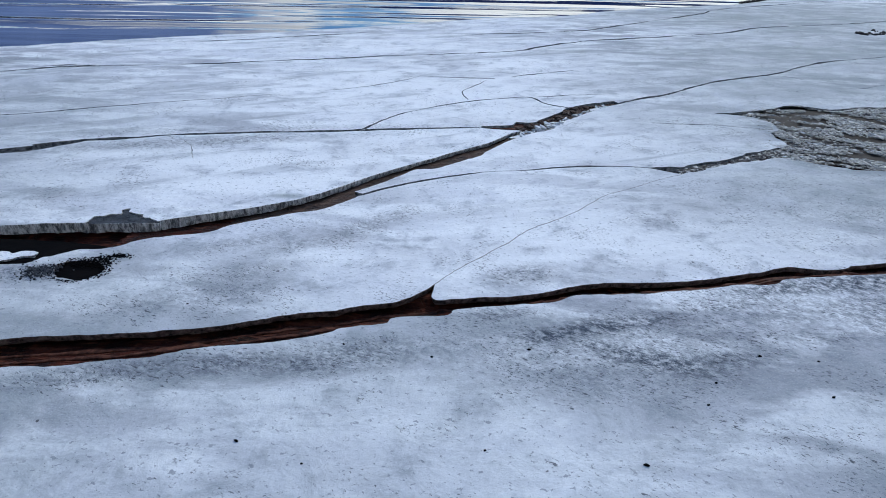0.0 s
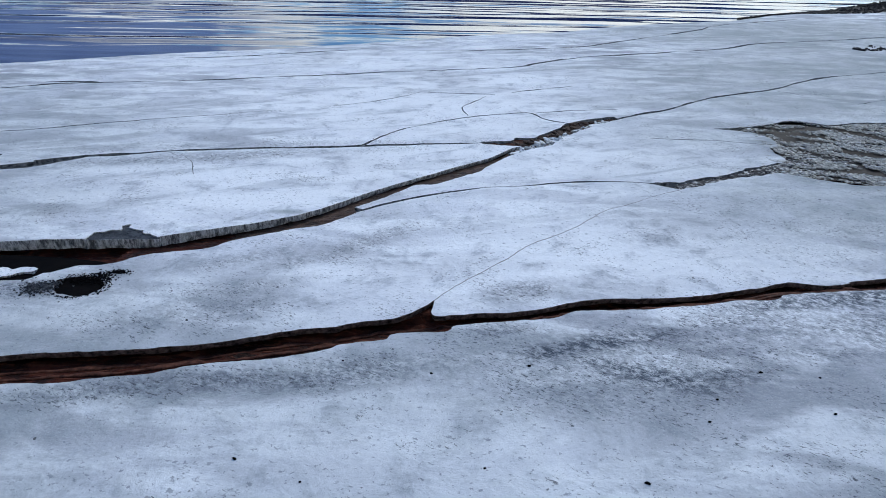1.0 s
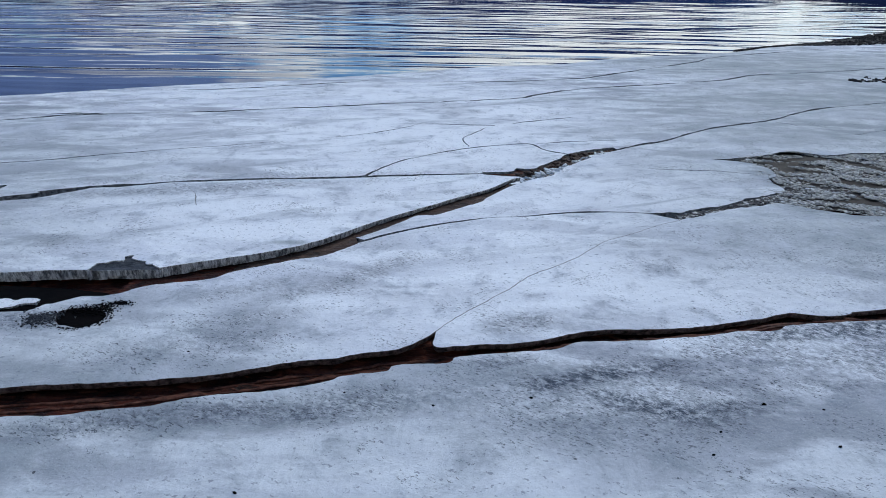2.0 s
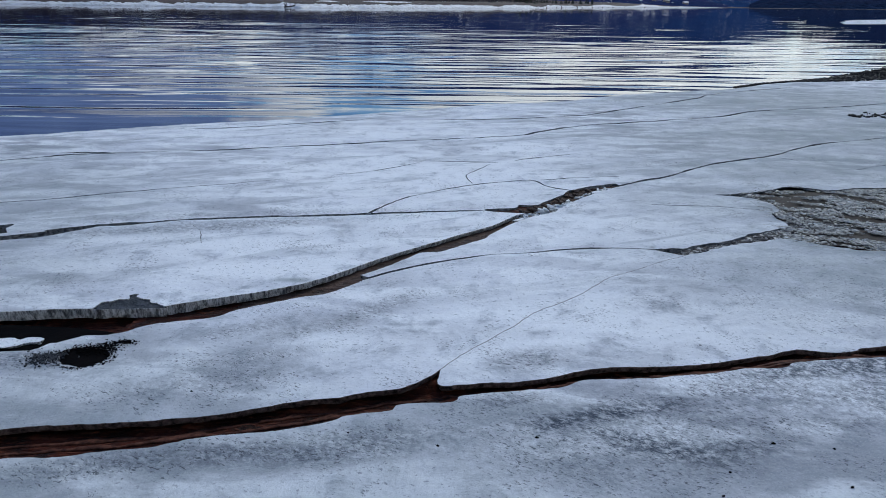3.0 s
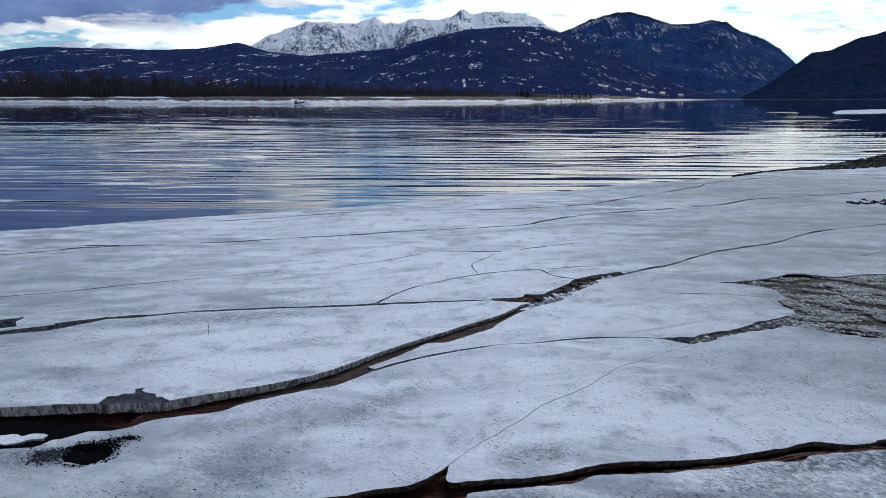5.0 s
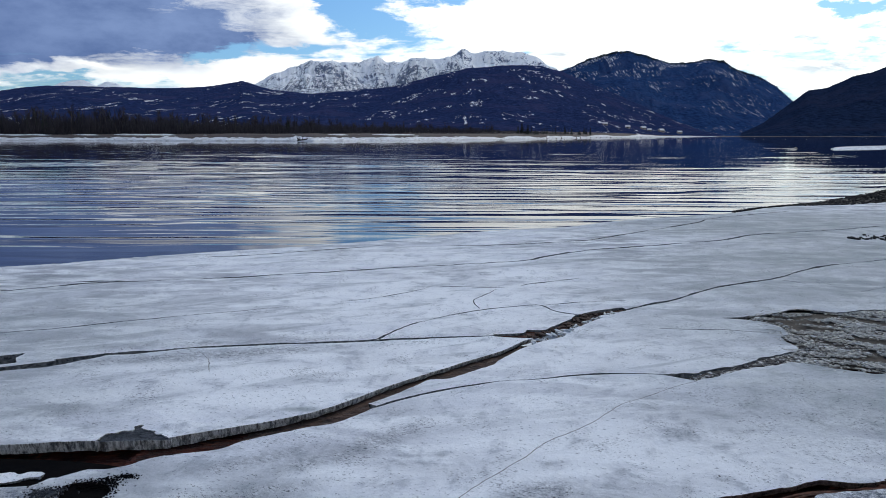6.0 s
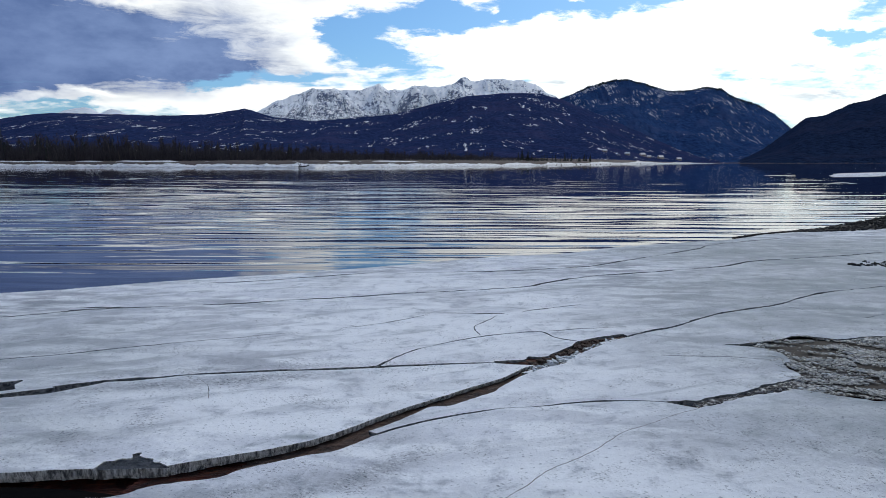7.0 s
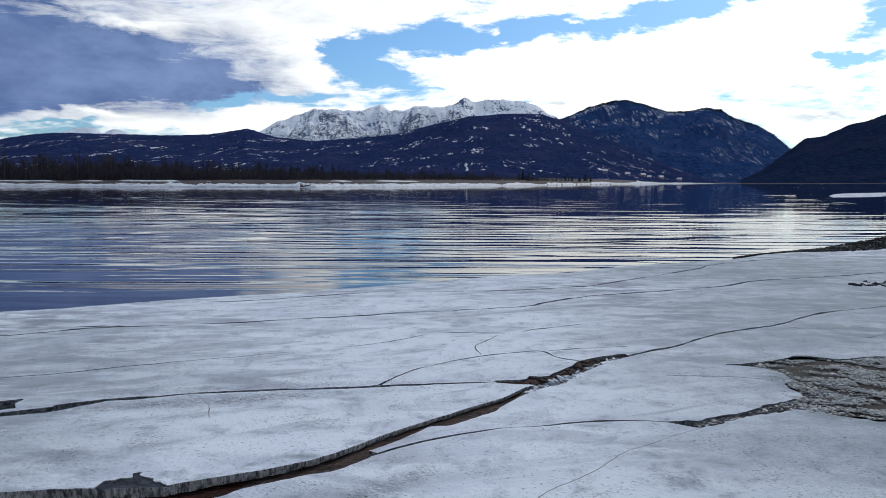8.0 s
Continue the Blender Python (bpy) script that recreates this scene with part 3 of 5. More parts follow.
GULLY_A = [(-6, 1.1, 1.3), (-3, 1.75, 1.93), (-1.7, 2.05, 2.23), (-1.13, 2.14, 2.32), (-0.62, 2.29, 2.48), (-0.27, 2.41, 2.58), (0, 2.5, 2.64), (0.46, 2.63, 2.72), (1.15, 2.78, 2.86), (1.66, 2.91, 3.02), (2.15, 2.98, 3.1), (4, 3.3, 3.5), (9, 4.1, 4.4)]
GULLY_B = [(-3, 2.6, 3.1), (-2.1, 2.84, 3.3), (-1.7, 3.04, 3.4), (-1.28, 3.24, 3.5), (-0.89, 3.51, 3.73), (-0.6, 3.75, 4.05), (-0.3, 4.2, 4.37), (0.0, 4.42, 4.66), (0.31, 4.83, 4.98), (0.6, 5.15, 5.4), (1.0, 5.64, 5.95), (1.2, 5.86, 6.08), (1.46, 6.1, 6.22)]


def gully(x, y, table, near_z, far_z):
    """Mud that rises from the foot of the far ice to the rim of the near ice; None outside."""
    lo = float(np.interp(x, [g[0] for g in table], [g[1] for g in table]))
    hi = float(np.interp(x, [g[0] for g in table], [g[2] for g in table]))
    s = (y - lo) / (hi - lo)
    if not -0.22 < s < 1.3 or not table[0][0] < x < table[-1][0]:
        return None
    ledge = 0.5 + 0.5 * math.sin(9 * s + 2.5 * fbm(x * 0.7, s, 2.0, 3, 3.0))
    s = max(0.0, min(1.0, s)) + 0.10 * (ledge - 0.5)
    return near_z + (far_z - near_z) * s ** 0.8 if s > 0 else near_z


def ground_z(x, y):
    r = math.hypot(x, y)
    az = math.degrees(math.atan2(x, y))
    off = y - edge_at(x)
    far = r - shore_at(az) * (1 + 0.012 * fbm(az, 0.0, 0.7, 4, 1.5))
    near = -0.085 + 0.022 * fbm(x, y, 1.6, 3, 4.0) + 0.022 * fbm(x * 1.6 - y * 0.4, y * 9, 1.0, 4, 6.0)
    if 0.5 < r < 8:
        deep = -0.035 if x < -1.75 else 0.0
        g = gully(x, y, GULLY_A, float(np.interp(x, (0.0, 0.5), (-0.022, -0.010))), float(np.interp(x, (-0.2, 0.5), (-0.060, -0.040))))
        g = gully(x, y, GULLY_B, -0.018 + deep, float(np.interp(x, (-1.3, -0.5, 0.35, 0.6), (-0.06, -0.034, -0.034, -0.016))) + deep) if g is None else g
        if g is not None:
            lay = (y - 0.3 * x) * 15 + 0.9 * fbm(x, y, 2.2, 4, 6.0)
            shelf = (lay % 1.0) ** 2.5 * (0.6 + 0.8 * fbm(x, y, 3.5, 3, 9.0))
            near = g + 0.004 * fbm(x, y, 5.0, 3, 4.0) + 0.005 * fbm(x * 3 - y, y * 16, 1.0, 4, 6.0) + 0.013 * shelf - 0.006
        elif math.hypot(x + 0.1, y - 2.69) < 0.16:
            near = -0.03 + 0.008 * fbm(x, y, 9.0, 3, 4.0)
        elif 0.1 < x < 1.4 and 5.15 < y < 6.1:
            near = -0.018 + 0.008 * fbm(x, y, 9.0, 3, 4.0)
        elif 1.3 < x < 2.3 and 4.25 < y < 5.0:
            near = -0.034 + 0.010 * fbm(x, y, 8.0, 3, 4.0)
        elif 2.0 < x and 4.2 < y < 6.8:
            near -= 0.03
    if -1 < off:
        near -= min(2.2, 0.06 * (off + 1))
    if y < -3.4:
        near += min(14, 0.012 * (y + 3.4) ** 2)
    if y > 1 and far > -12:
        rise = min(1.0, max(0.0, (far + 12) / 18.0))
        up_far = 1.9 * max(0.0, min(1.0, far / 9.0)) + 1.6 * max(0.0, min(1.0, (far - 10) / 60)) + 6.0 * max(0.0, min(1.0, (far - 60) / 700))
        if az > 12:
            up_far *= max(0.05, 1 - (az - 12) / 7)
        near = near * (1 - rise) + (up_far - 0.3 * (1 - rise) + 0.25 * fbm(x, y, 0.06, 3, 2.0)) * rise
    return near


def polar_mesh(name, azs, radii, height, mats, pick=None, smooth=True):
    verts = [(0.0, 0.0, 0.0)] * (len(azs) * len(radii))
    k = 0
    for r in radii:
        for a in azs:
            x, y = r * math.sin(radians(a)), r * math.cos(radians(a))
            verts[k] = (x, y, height(x, y))
            k += 1
    w = len(azs)
    faces, index = [], []
    for j in range(len(radii) - 1):
        for i in range(w - 1):
            faces.append((j * w + i, j * w + i + 1, (j + 1) * w + i + 1, (j + 1) * w + i)[::-1])
            index.append(pick(radii[j], azs[i]) if pick else 0)
    return mesh_of(name, verts, faces, *mats, index=index, smooth=smooth)


def steps(*spans):
    """Values in spans of (start, end, first step, growth)."""
    out = []
    for a, b, d, g in spans:
        while a < b:
            out.append(a)
            a += d
            d *= g
    return out


def shore_skin(r, a):
    if r > 60:
        return 1
    x, y = r * math.sin(radians(a)), r * math.cos(radians(a))
    if 1.3 < x < 2.3 and 4.25 < y < 5.0:
        return 2
    return 2 if x > -1.25 and y > 3.2 and gully(x, y, GULLY_B, 0, 0) is not None else 0


azs = steps((-180, -50, 6, 1), (-50, 50, 0.4, 1), (50, 180, 6, 1)) + [180]
radii = steps((0.4, 1.6, 0.15, 1), (1.6, 3.6, 0.0125, 1.0), (3.6, 6.8, 0.026, 1.002), (6.8, 60, 0.3, 1.06), (60, 1600, 4, 1.02), (1600, 4900, 80, 1.1)) + [4900]
tagged(new("ground", polar_mesh("ground", azs, radii, ground_z, (MUD, BANK, BROWN_MUD), shore_skin)),
       "wet red-brown mud shore under the ice and dry grass far off", "ground", kind="structure")


WAVES = [(2.6, -5, 0.22), (1.75, 4, 0.45), (1.4, -2, 0.7), (1.12, 3, 0.9), (0.92, -3, 0.95), (0.76, 2, 0.95), (0.63, -2, 0.95), (0.52, 4, 0.9), (0.43, -3, 0.8), (0.36, 1, 0.6), (1.2, 24, 0.16), (0.7, -22, 0.2)]
WAVES = [(6.283 / l * math.sin(radians(d)), 6.283 / l * math.cos(radians(d)), w * l * 0.0032, 2.1 * n * n) for n, (l, d, w) in enumerate(WAVES)]


def water_z(x, y):
    """Short wind waves that grow away from the ice."""
    r = math.hypot(x, y)
    a = max(0.0, min(1.0, (r - 9.0) / 3.5))
    a *= max(0.25, 0.95 + 0.7 * noise.noise(Vector((x * 0.035, y * 0.16, 4.0))) + 0.6 * noise.noise(Vector((x * 0.11, y * 0.5, 9.0))))
    b = 0.9 * noise.noise(Vector((x * 0.08, y * 0.10, 1.0))) + 0.10 * noise.noise(Vector((x * 0.45, y * 0.5, 2.0)))
    return -0.05 + a * max(0.0, 1 - r / 900) / (1 + r / 450) * sum(w * math.sin(kx * x + ky * (y + b) + p) for kx, ky, w, p in WAVES)


wradii = steps((6.5, 30, 0.05, 1.0006), (30, 40, 0.07, 1.0006), (40, 160, 0.1, 1.004), (160, 420, 1.0, 1.01), (420, 1500, 12, 1.05)) + [1500]
wazs = steps((-75, -42, 3, 1), (-42, 42, 0.42, 1), (42, 76, 3, 1))
tagged(new("water", polar_mesh("water", wazs, wradii, water_z, (WATER,))), "dark rippled open lake water", "water", kind="structure")

# ---- the floes ----
CRACK_C = [(-2.69, 4.71), (-2.32, 4.82), (-2.13, 4.87), (-1.73, 4.96), (-1.24, 5.04), (-0.90, 5.10), (-0.73, 5.14), (-0.47, 5.20), (-0.20, 5.25), (0.20, 5.30)]
CRACK_D = [(-0.54, 3.82), (-0.36, 3.97), (-0.15, 4.09), (0.18, 4.25), (0.56, 4.34), (0.75, 4.40), (1.06, 4.44), (1.33, 4.42), (1.53, 4.33)]
CRACK_E = [(-0.07, 2.75), (0.01, 2.87), (0.15, 3.04), (0.30, 3.21), (0.43, 3.39), (0.64, 3.56), (0.90, 3.87), (1.09, 4.01), (1.31, 4.18), (1.51, 4.31)]
CRACK_F = [(-0.73, 5.16), (-0.54, 5.51), (-0.32, 5.77), (-0.13, 5.93), (0.12, 6.10), (0.48, 6.26), (0.69, 6.30), (0.81, 6.10), (0.99, 5.96)]
CRACK_H = [(-12, 3.6), (-7, 5.95), (-4.84, 6.80), (-4.23, 7.11), (-3.27, 7.32), (-1.96, 7.69), (-0.82, 8.14), (0.58, 8.57), (1.04, 8.93), (1.73, 9.46),
           (2.25, 9.69), (3.17, 10.10), (3.97, 10.49), (4.60, 11.00), (5.36, 11.30), (6.17, 11.63), (7.42, 12.21), (11, 14.0), (20, 18)]
CRACK_B = [(1.45, 6.13), (1.76, 6.38), (2.10, 6.63), (2.63, 7.10), (3.49, 7.62), (4.28, 8.27), (5.37, 8.81), (8, 10.0), (20, 14)]


def floes():
    a_near = [(-6, 1.1), (-3, 1.75), (-2.2, 1.95), (-1.65, 2.05), (-1.45, 2.07), (-1.26, 2.12), (-1.13, 2.14), (-0.97, 2.21), (-0.76, 2.25), (-0.62, 2.29), (-0.49, 2.34), (-0.44, 2.38), (-0.27, 2.41),
              (-0.22, 2.46), (-0.01, 2.50), (0.02, 2.54), (0.16, 2.57), (0.46, 2.63), (0.57, 2.69), (0.83, 2.72), (1.18, 2.79), (1.33, 2.83), (1.52, 2.86), (1.62, 2.91),
              (2.11, 2.98), (4, 3.3), (9, 4.1)]
    ice_floe("bluish white weathered ice with grey waterlogged stains", rough_line(a_near, 0.012, 1.0) + rough_line([(9, -2.6), (4, -2.9), (0, -3.2), (-4, -3.0), (-9, -2.7)], 0.06, 3.0), thick=0.035, side=DIRTY)
    a_far = [(-6, 1.3), (-3, 1.93), (-2.3, 2.1), (-1.76, 2.22), (-1.55, 2.26), (-1.13, 2.32), (-0.95, 2.36), (-0.81, 2.41), (-0.65, 2.47), (-0.47, 2.51), (-0.35, 2.56), (-0.26, 2.58), (-0.19, 2.62), (-0.14, 2.665), (-0.10, 2.71)]
    b_near = [(-0.57, 3.78), (-0.66, 3.66), (-0.77, 3.55), (-0.89, 3.51), (-1.08, 3.39), (-1.21, 3.32), (-1.28, 3.24), (-1.46, 3.17), (-1.59, 3.12), (-1.70, 3.04), (-1.85, 3.01), (-1.93, 2.95), (-2.02, 2.86),
              (-2.14, 2.83), (-3, 2.6), (-6, 1.8)]
    hole = [(-1.855, 2.79), (-1.86, 2.84), (-1.84, 2.87), (-1.79, 2.88), (-1.74, 2.875), (-1.69, 2.86), (-1.645, 2.815), (-1.65, 2.76), (-1.675, 2.725), (-1.73, 2.705), (-1.79, 2.715), (-1.83, 2.745)]
    melt = rough_line(hole + hole[:1], 0.03, 7.0, 0.0, 0.003)[:-1]
    ice_floe("pale dirt-flecked ice with a black melt hole beside the open crack",
             rough_line(a_far, 0.010, 2.0) + rough_line(CRACK_E, 0.008, 3.0, 0.0005) + rough_line(CRACK_D[-2::-1], 0.006, 4.0, 0.011) + rough_line(b_near, 0.012, 5.0),
             [melt], thick=0.034, bevel=0.0015, side=DIRTY)
    a_right = [(-0.072, 2.70), (-0.082, 2.645), (-0.065, 2.615), (-0.03, 2.61), (0.01, 2.62), (0.16, 2.65), (0.32, 2.67), (0.45, 2.71), (0.66, 2.79), (0.93, 2.82), (1.15, 2.86), (1.36, 2.92), (1.51, 2.96), (1.66, 3.03), (1.78, 3.01), (1.95, 3.03),
               (2.18, 3.10), (4, 3.5), (9, 4.4)]
    f3_top = [(9, 4.9), (5, 4.4), (2.96, 4.50), (2.72, 4.55), (2.53, 4.63), (2.37, 4.71), (2.26, 4.69), (2.14, 4.63), (1.95, 4.55), (1.71, 4.42), (1.53, 4.32)]
    ice_floe("pale grey ice between the open crack and the slush", rough_line(a_right, 0.010, 6.0) + rough_line(f3_top, 0.03, 7.5) + rough_line(CRACK_E[::-1], -0.008, 3.0, 0.0005), thick=0.034, bevel=0.0015, side=DIRTY)
    d_far = [(1.36, 4.435), (1.45, 4.44), (1.57, 4.47), (1.71, 4.55), (1.86, 4.62), (2.05, 4.72), (2.26, 4.86), (2.50, 5.02), (2.52, 5.27), (2.63, 5.46), (2.62, 5.73), (2.50, 5.82), (2.26, 5.90),
             (2.46, 5.96), (2.68, 6.02), (3.06, 6.21), (3.41, 6.12), (3.94, 6.26), (6, 6.7), (12, 8.0)]
    b_right = [(1.40, 6.07), (1.14, 5.81), (0.97, 5.61), (0.82, 5.40), (0.76, 5.29), (0.59, 5.15), (0.45, 5.02), (0.31, 4.83), (0.22, 4.68), (0.18, 4.59), (-0.01, 4.41), (-0.12, 4.30), (-0.24, 4.28),
               (-0.30, 4.22), (-0.37, 4.12), (-0.50, 3.96), (-0.60, 3.86)]
    ice_floe("tongue of pale ice between two cracks reaching to the slush",
             rough_line(CRACK_D[:-1], -0.006, 4.0, 0.011) + rough_line(d_far, 0.03, 8.0) + rough_line(CRACK_B[::-1], 0.02, 9.0, 0.013)[:-1] + rough_line(b_right, 0.012, 10.0),
             [slit([(1.61, 5.55), (2.07, 5.53), (2.5, 5.43)], 0.012, 1.0), slit([(4.08, 7.00), (4.48, 7.21), (5.2, 7.5)], 0.016, 2.0), slit([(3.5, 7.52), (3.62, 7.43), (3.7, 7.32)], 0.012, 2.0)], side=SHADED_EDGE, thin=((2.35, 2.6), (1.0, 0.3)))
    b_far = [(-7, 2.5), (-4, 2.95), (-2.40, 3.26), (-2.12, 3.30), (-1.985, 3.315), (-1.96, 3.355), (-1.965, 3.395), (-1.915, 3.405), (-1.89, 3.44), (-1.845, 3.445), (-1.87, 3.50), (-1.84, 3.523), (-1.805, 3.51), (-1.80, 3.475), (-1.765, 3.46), (-1.715, 3.446), (-1.692, 3.412), (-1.656, 3.40), (-1.60, 3.35),
             (-1.54, 3.38), (-1.41, 3.44), (-1.27, 3.51), (-1.13, 3.57), (-0.99, 3.65), (-0.86, 3.75), (-0.70, 3.92), (-0.55, 4.11), (-0.39, 4.28), (-0.17, 4.49), (0.06, 4.72),
             (0.28, 4.94), (0.44, 5.15), (0.53, 5.21)]
    c_near = [(-2.67, 4.68), (-2.78, 4.57), (-2.94, 4.44), (-3.10, 4.37), (-5, 3.7), (-8, 2.9)]
    ice_floe("white snow-dusted ice with a broken grey edge", rough_line(b_far[:5], 0.010, 11.0)[:-1] + rough_line(b_far[4:19], 0.028, 11.0, 0.0, 0.0025)[:-1] + rough_line(b_far[18:], 0.010, 11.0) + rough_line([(0.50, 5.225), (0.33, 5.25), (0.22, 5.28)], 0.006, 1.0)
             + rough_line(CRACK_C[::-1], 0.008, 12.0, 0.022) + rough_line(c_near, 0.010, 13.0), [slit([(-2.01, 4.79), (-1.90, 4.65), (-1.83, 4.51), (-1.77, 4.37)], 0.003, 3.0)], thick=0.062, thin=((-1.6, -0.9, -0.2), (1.0, 0.7, 0.5)))
    notch = [(-1.99, 3.317), (-1.965, 3.355), (-1.97, 3.40), (-1.915, 3.41), (-1.89, 3.445), (-1.85, 3.45), (-1.875, 3.50), (-1.84, 3.528), (-1.80, 3.515), (-1.795, 3.48), (-1.765, 3.465), (-1.715, 3.451), (-1.687, 3.415), (-1.65, 3.405), (-1.595, 3.35), (-1.78, 3.328)]
    ice_floe("sunken corner of wet grey ice at the floe's edge", [Vector((-1.79 + (q.x + 1.79) * 1.04, max(q.y, 3.318) + (0.03 if q.y > 3.38 else 0.0))) for q in rough_line(notch + notch[:1], 0.010, 11.0)[:-1]], thick=0.06, lift=-0.007, skin=WET)
    for bit in ([(-2.6, 3.0), (-2.25, 3.01), (-2.15, 3.04), (-2.07, 3.04), (-2.06, 2.98), (-2.14, 2.97), (-2.20, 2.94), (-2.6, 2.88)], [(-2.05, 2.94), (-2.02, 2.98), (-1.89, 3.04), (-1.88, 3.02), (-1.96, 2.965), (-2.02, 2.92)]):
        ice_floe("thin scrap of white ice lying in the dark crack", rough_line(bit + bit[:1], 0.030, bit[0][0], 0.0, 0.003)[:-1], thick=0.02, lift=-0.035)
    for bit in ([(0.76, 5.42), (0.83, 5.50), (0.91, 5.57), (1.05, 5.66), (1.04, 5.59), (0.93, 5.47), (0.84, 5.39)], [(1.16, 5.92), (1.22, 5.96), (1.28, 5.97), (1.25, 5.91), (1.2, 5.88)], [(0.41, 5.04), (0.45, 5.09), (0.50, 5.11), (0.48, 5.04)]):
        ice_floe("small scrap of white ice wedged in the muddy crack", rough_line(bit + bit[:1], 0.025, bit[0][0], 0.0, 0.003)[:-1], thick=0.03, lift=-0.003, skin=CLEAR)
    c_far_r = [(0.22, 5.34), (0.45, 5.37), (0.50, 5.46), (0.64, 5.47), (0.72, 5.58), (0.89, 5.78), (0.96, 5.92)]
    ice_floe("small smooth wedge of white ice", rough_line(CRACK_C[6:], -0.008, 12.0, 0.008) + rough_line(c_far_r, 0.012, 14.0) + rough_line(CRACK_F[::-1], 0.010, 15.0, 0.010), side=SHADED_EDGE)
    c_far_l = [(-8, 2.95), (-5, 3.75), (-3.16, 4.46), (-2.98, 4.58), (-2.86, 4.65), (-2.69, 4.73)]
    b_far_r = [(1.03, 5.98), (1.19, 6.10), (1.38, 6.20), (1.45, 6.22)]
    gap = [(-3.43, 4.64), (-3.29, 4.71), (-3.30, 4.61), (-3.23, 4.52), (-3.32, 4.47), (-3.8, 4.3), (-3.9, 4.5)]
    ice_floe("broad sheet of white wind-polished ice with hairline cracks",
             rough_line(c_far_l, 0.010, 16.0) + rough_line(CRACK_C[:7], -0.008, 12.0, 0.020)[:-1] + rough_line(CRACK_F, -0.010, 15.0, 0.010) + rough_line(b_far_r, 0.014, 17.0)
             + rough_line(CRACK_B, -0.02, 9.0, 0.018)[1:] + rough_line(CRACK_H[::-1], 0.02, 18.0, 0.02),
             [rough_line(gap + gap[:1], 0.02, 2.0)[:-1],
              slit([(-5.5, 4.55), (-3.80, 5.25), (-3.42, 5.41), (-3.04, 5.61), (-2.62, 5.80), (-2.17, 5.97), (-1.69, 6.14)], 0.016, 4.0),
              slit([(-1.20, 6.39), (-0.68, 6.73), (-0.38, 7.1)], 0.013, 5.0), slit([(-0.30, 7.07), (0.07, 7.04), (0.39, 7.03)], 0.024, 6.0),
              slit([(0.11, 6.16), (0.06, 6.47), (0.18, 6.71), (0.30, 6.95)], 0.009, 7.0), slit([(0.75, 6.33), (1.10, 6.41), (1.55, 6.51)], 0.013, 8.0),
              slit([(0.57, 7.13), (0.87, 7.34), (1.31, 7.58)], 0.024, 9.0)], thick=0.075, side=SHADED_EDGE)
    shore_edge = [(20, 26.5), (EDGE_LINE[-3][0], EDGE_LINE[-3][1])] + EDGE_LINE[-4:1:-1] + [(-12, 5.9)]
    ice_floe("outermost shelf of thin ice at the open water", rough_line(CRACK_H, -0.02, 18.0, 0.02) + rough_line(shore_edge, 0.03, 19.0),
             [slit([(-3.56, 8.74), (-2.82, 9.00), (-2.34, 9.22), (-1.61, 9.56), (-1.09, 9.95)], 0.042, 10.0),
              slit([(-0.82, 9.71), (0.66, 9.92), (1.90, 10.44), (2.54, 11.03), (3.51, 11.90), (4.26, 12.6), (4.55, 13.05), (4.95, 13.42), (6.07, 14.12), (7.9, 15.2)], 0.052, 11.0),
              slit([(-4.4, 7.2), (-4.15, 7.22), (-3.85, 7.24)], 0.09, 12.0)], thick=0.06, side=SHADED_EDGE)


floes()


# ---- mountains ----
def mountain(name, label, ridge, near, far, mat, jag=0.12, power=1.25, gully=0.16, fine=0.16, foot=-2.0, ribs=0.0, rows=46):
    """A range whose crest follows directions (azimuth, elevation), at the distance far, with its foot at near."""
    ax = [r[0] for r in ridge]
    ay = [r[1] for r in ridge]
    cols = np.arange(ax[0], ax[-1] + fine / 2, fine)
    verts, faces = [], []
    seed = far * 0.013
    for a in cols:
        el = float(np.interp(a, ax, ay)) + jag * fbm(a, 0.0, 1.1, 5, seed)
        top = far * math.tan(radians(max(0.05, el)))
        foot_r = max(near, shore_at(a) + 90)
        for j in range(rows + 8):
            s = j / rows
            r = foot_r + (far - foot_r) * s
            if s <= 1:
                n = fbm(r * math.sin(radians(a)), r * math.cos(radians(a)) * 0.6, 0.0032, 5, seed + 2)
                z = top * (s ** power) * (1 + gully * n * 4 * s * (1 - s)) + top * gully * 0.8 * abs(n) * s * (1 - s)
                z = min(z, top * r / far * 0.995) if s < 1 else top
            else:
                z = top * max(0.0, 1 - (s - 1) * 5)
            z = foot * (1 - min(1, s)) + z + 1.6 * min(1, s)
            if ribs and s < 1:
                # spurs that run down and outward from the crest
                u = a * 0.45 + 1.6 * s + 0.35 * fbm(a, s * 2, 0.9, 2, seed)
                spur = abs(noise.noise(Vector((u, s * 1.3, seed)))) + 0.5 * abs(noise.noise(Vector((u * 2.3, s * 2.6, seed + 5)))) + 0.25 * abs(noise.noise(Vector((u * 5.1, s * 5, seed + 9))))
                k = 1 + ribs * (spur - 0.45) * min(1.0, s * 3, (1 - s) * 6 + 0.15) / far
                r, z = r * k, z * k
            verts.append((r * math.sin(radians(a)), r * math.cos(radians(a)), z))
    h = rows + 8
    for i in range(len(cols) - 1):
        for j in range(h - 1):
            faces.append((i * h + j, (i + 1) * h + j, (i + 1) * h + j + 1, i * h + j + 1))
    return tagged(new(name, mesh_of(name, verts, faces, mat, smooth=True)), label, "mountain", "mountains round the lake")


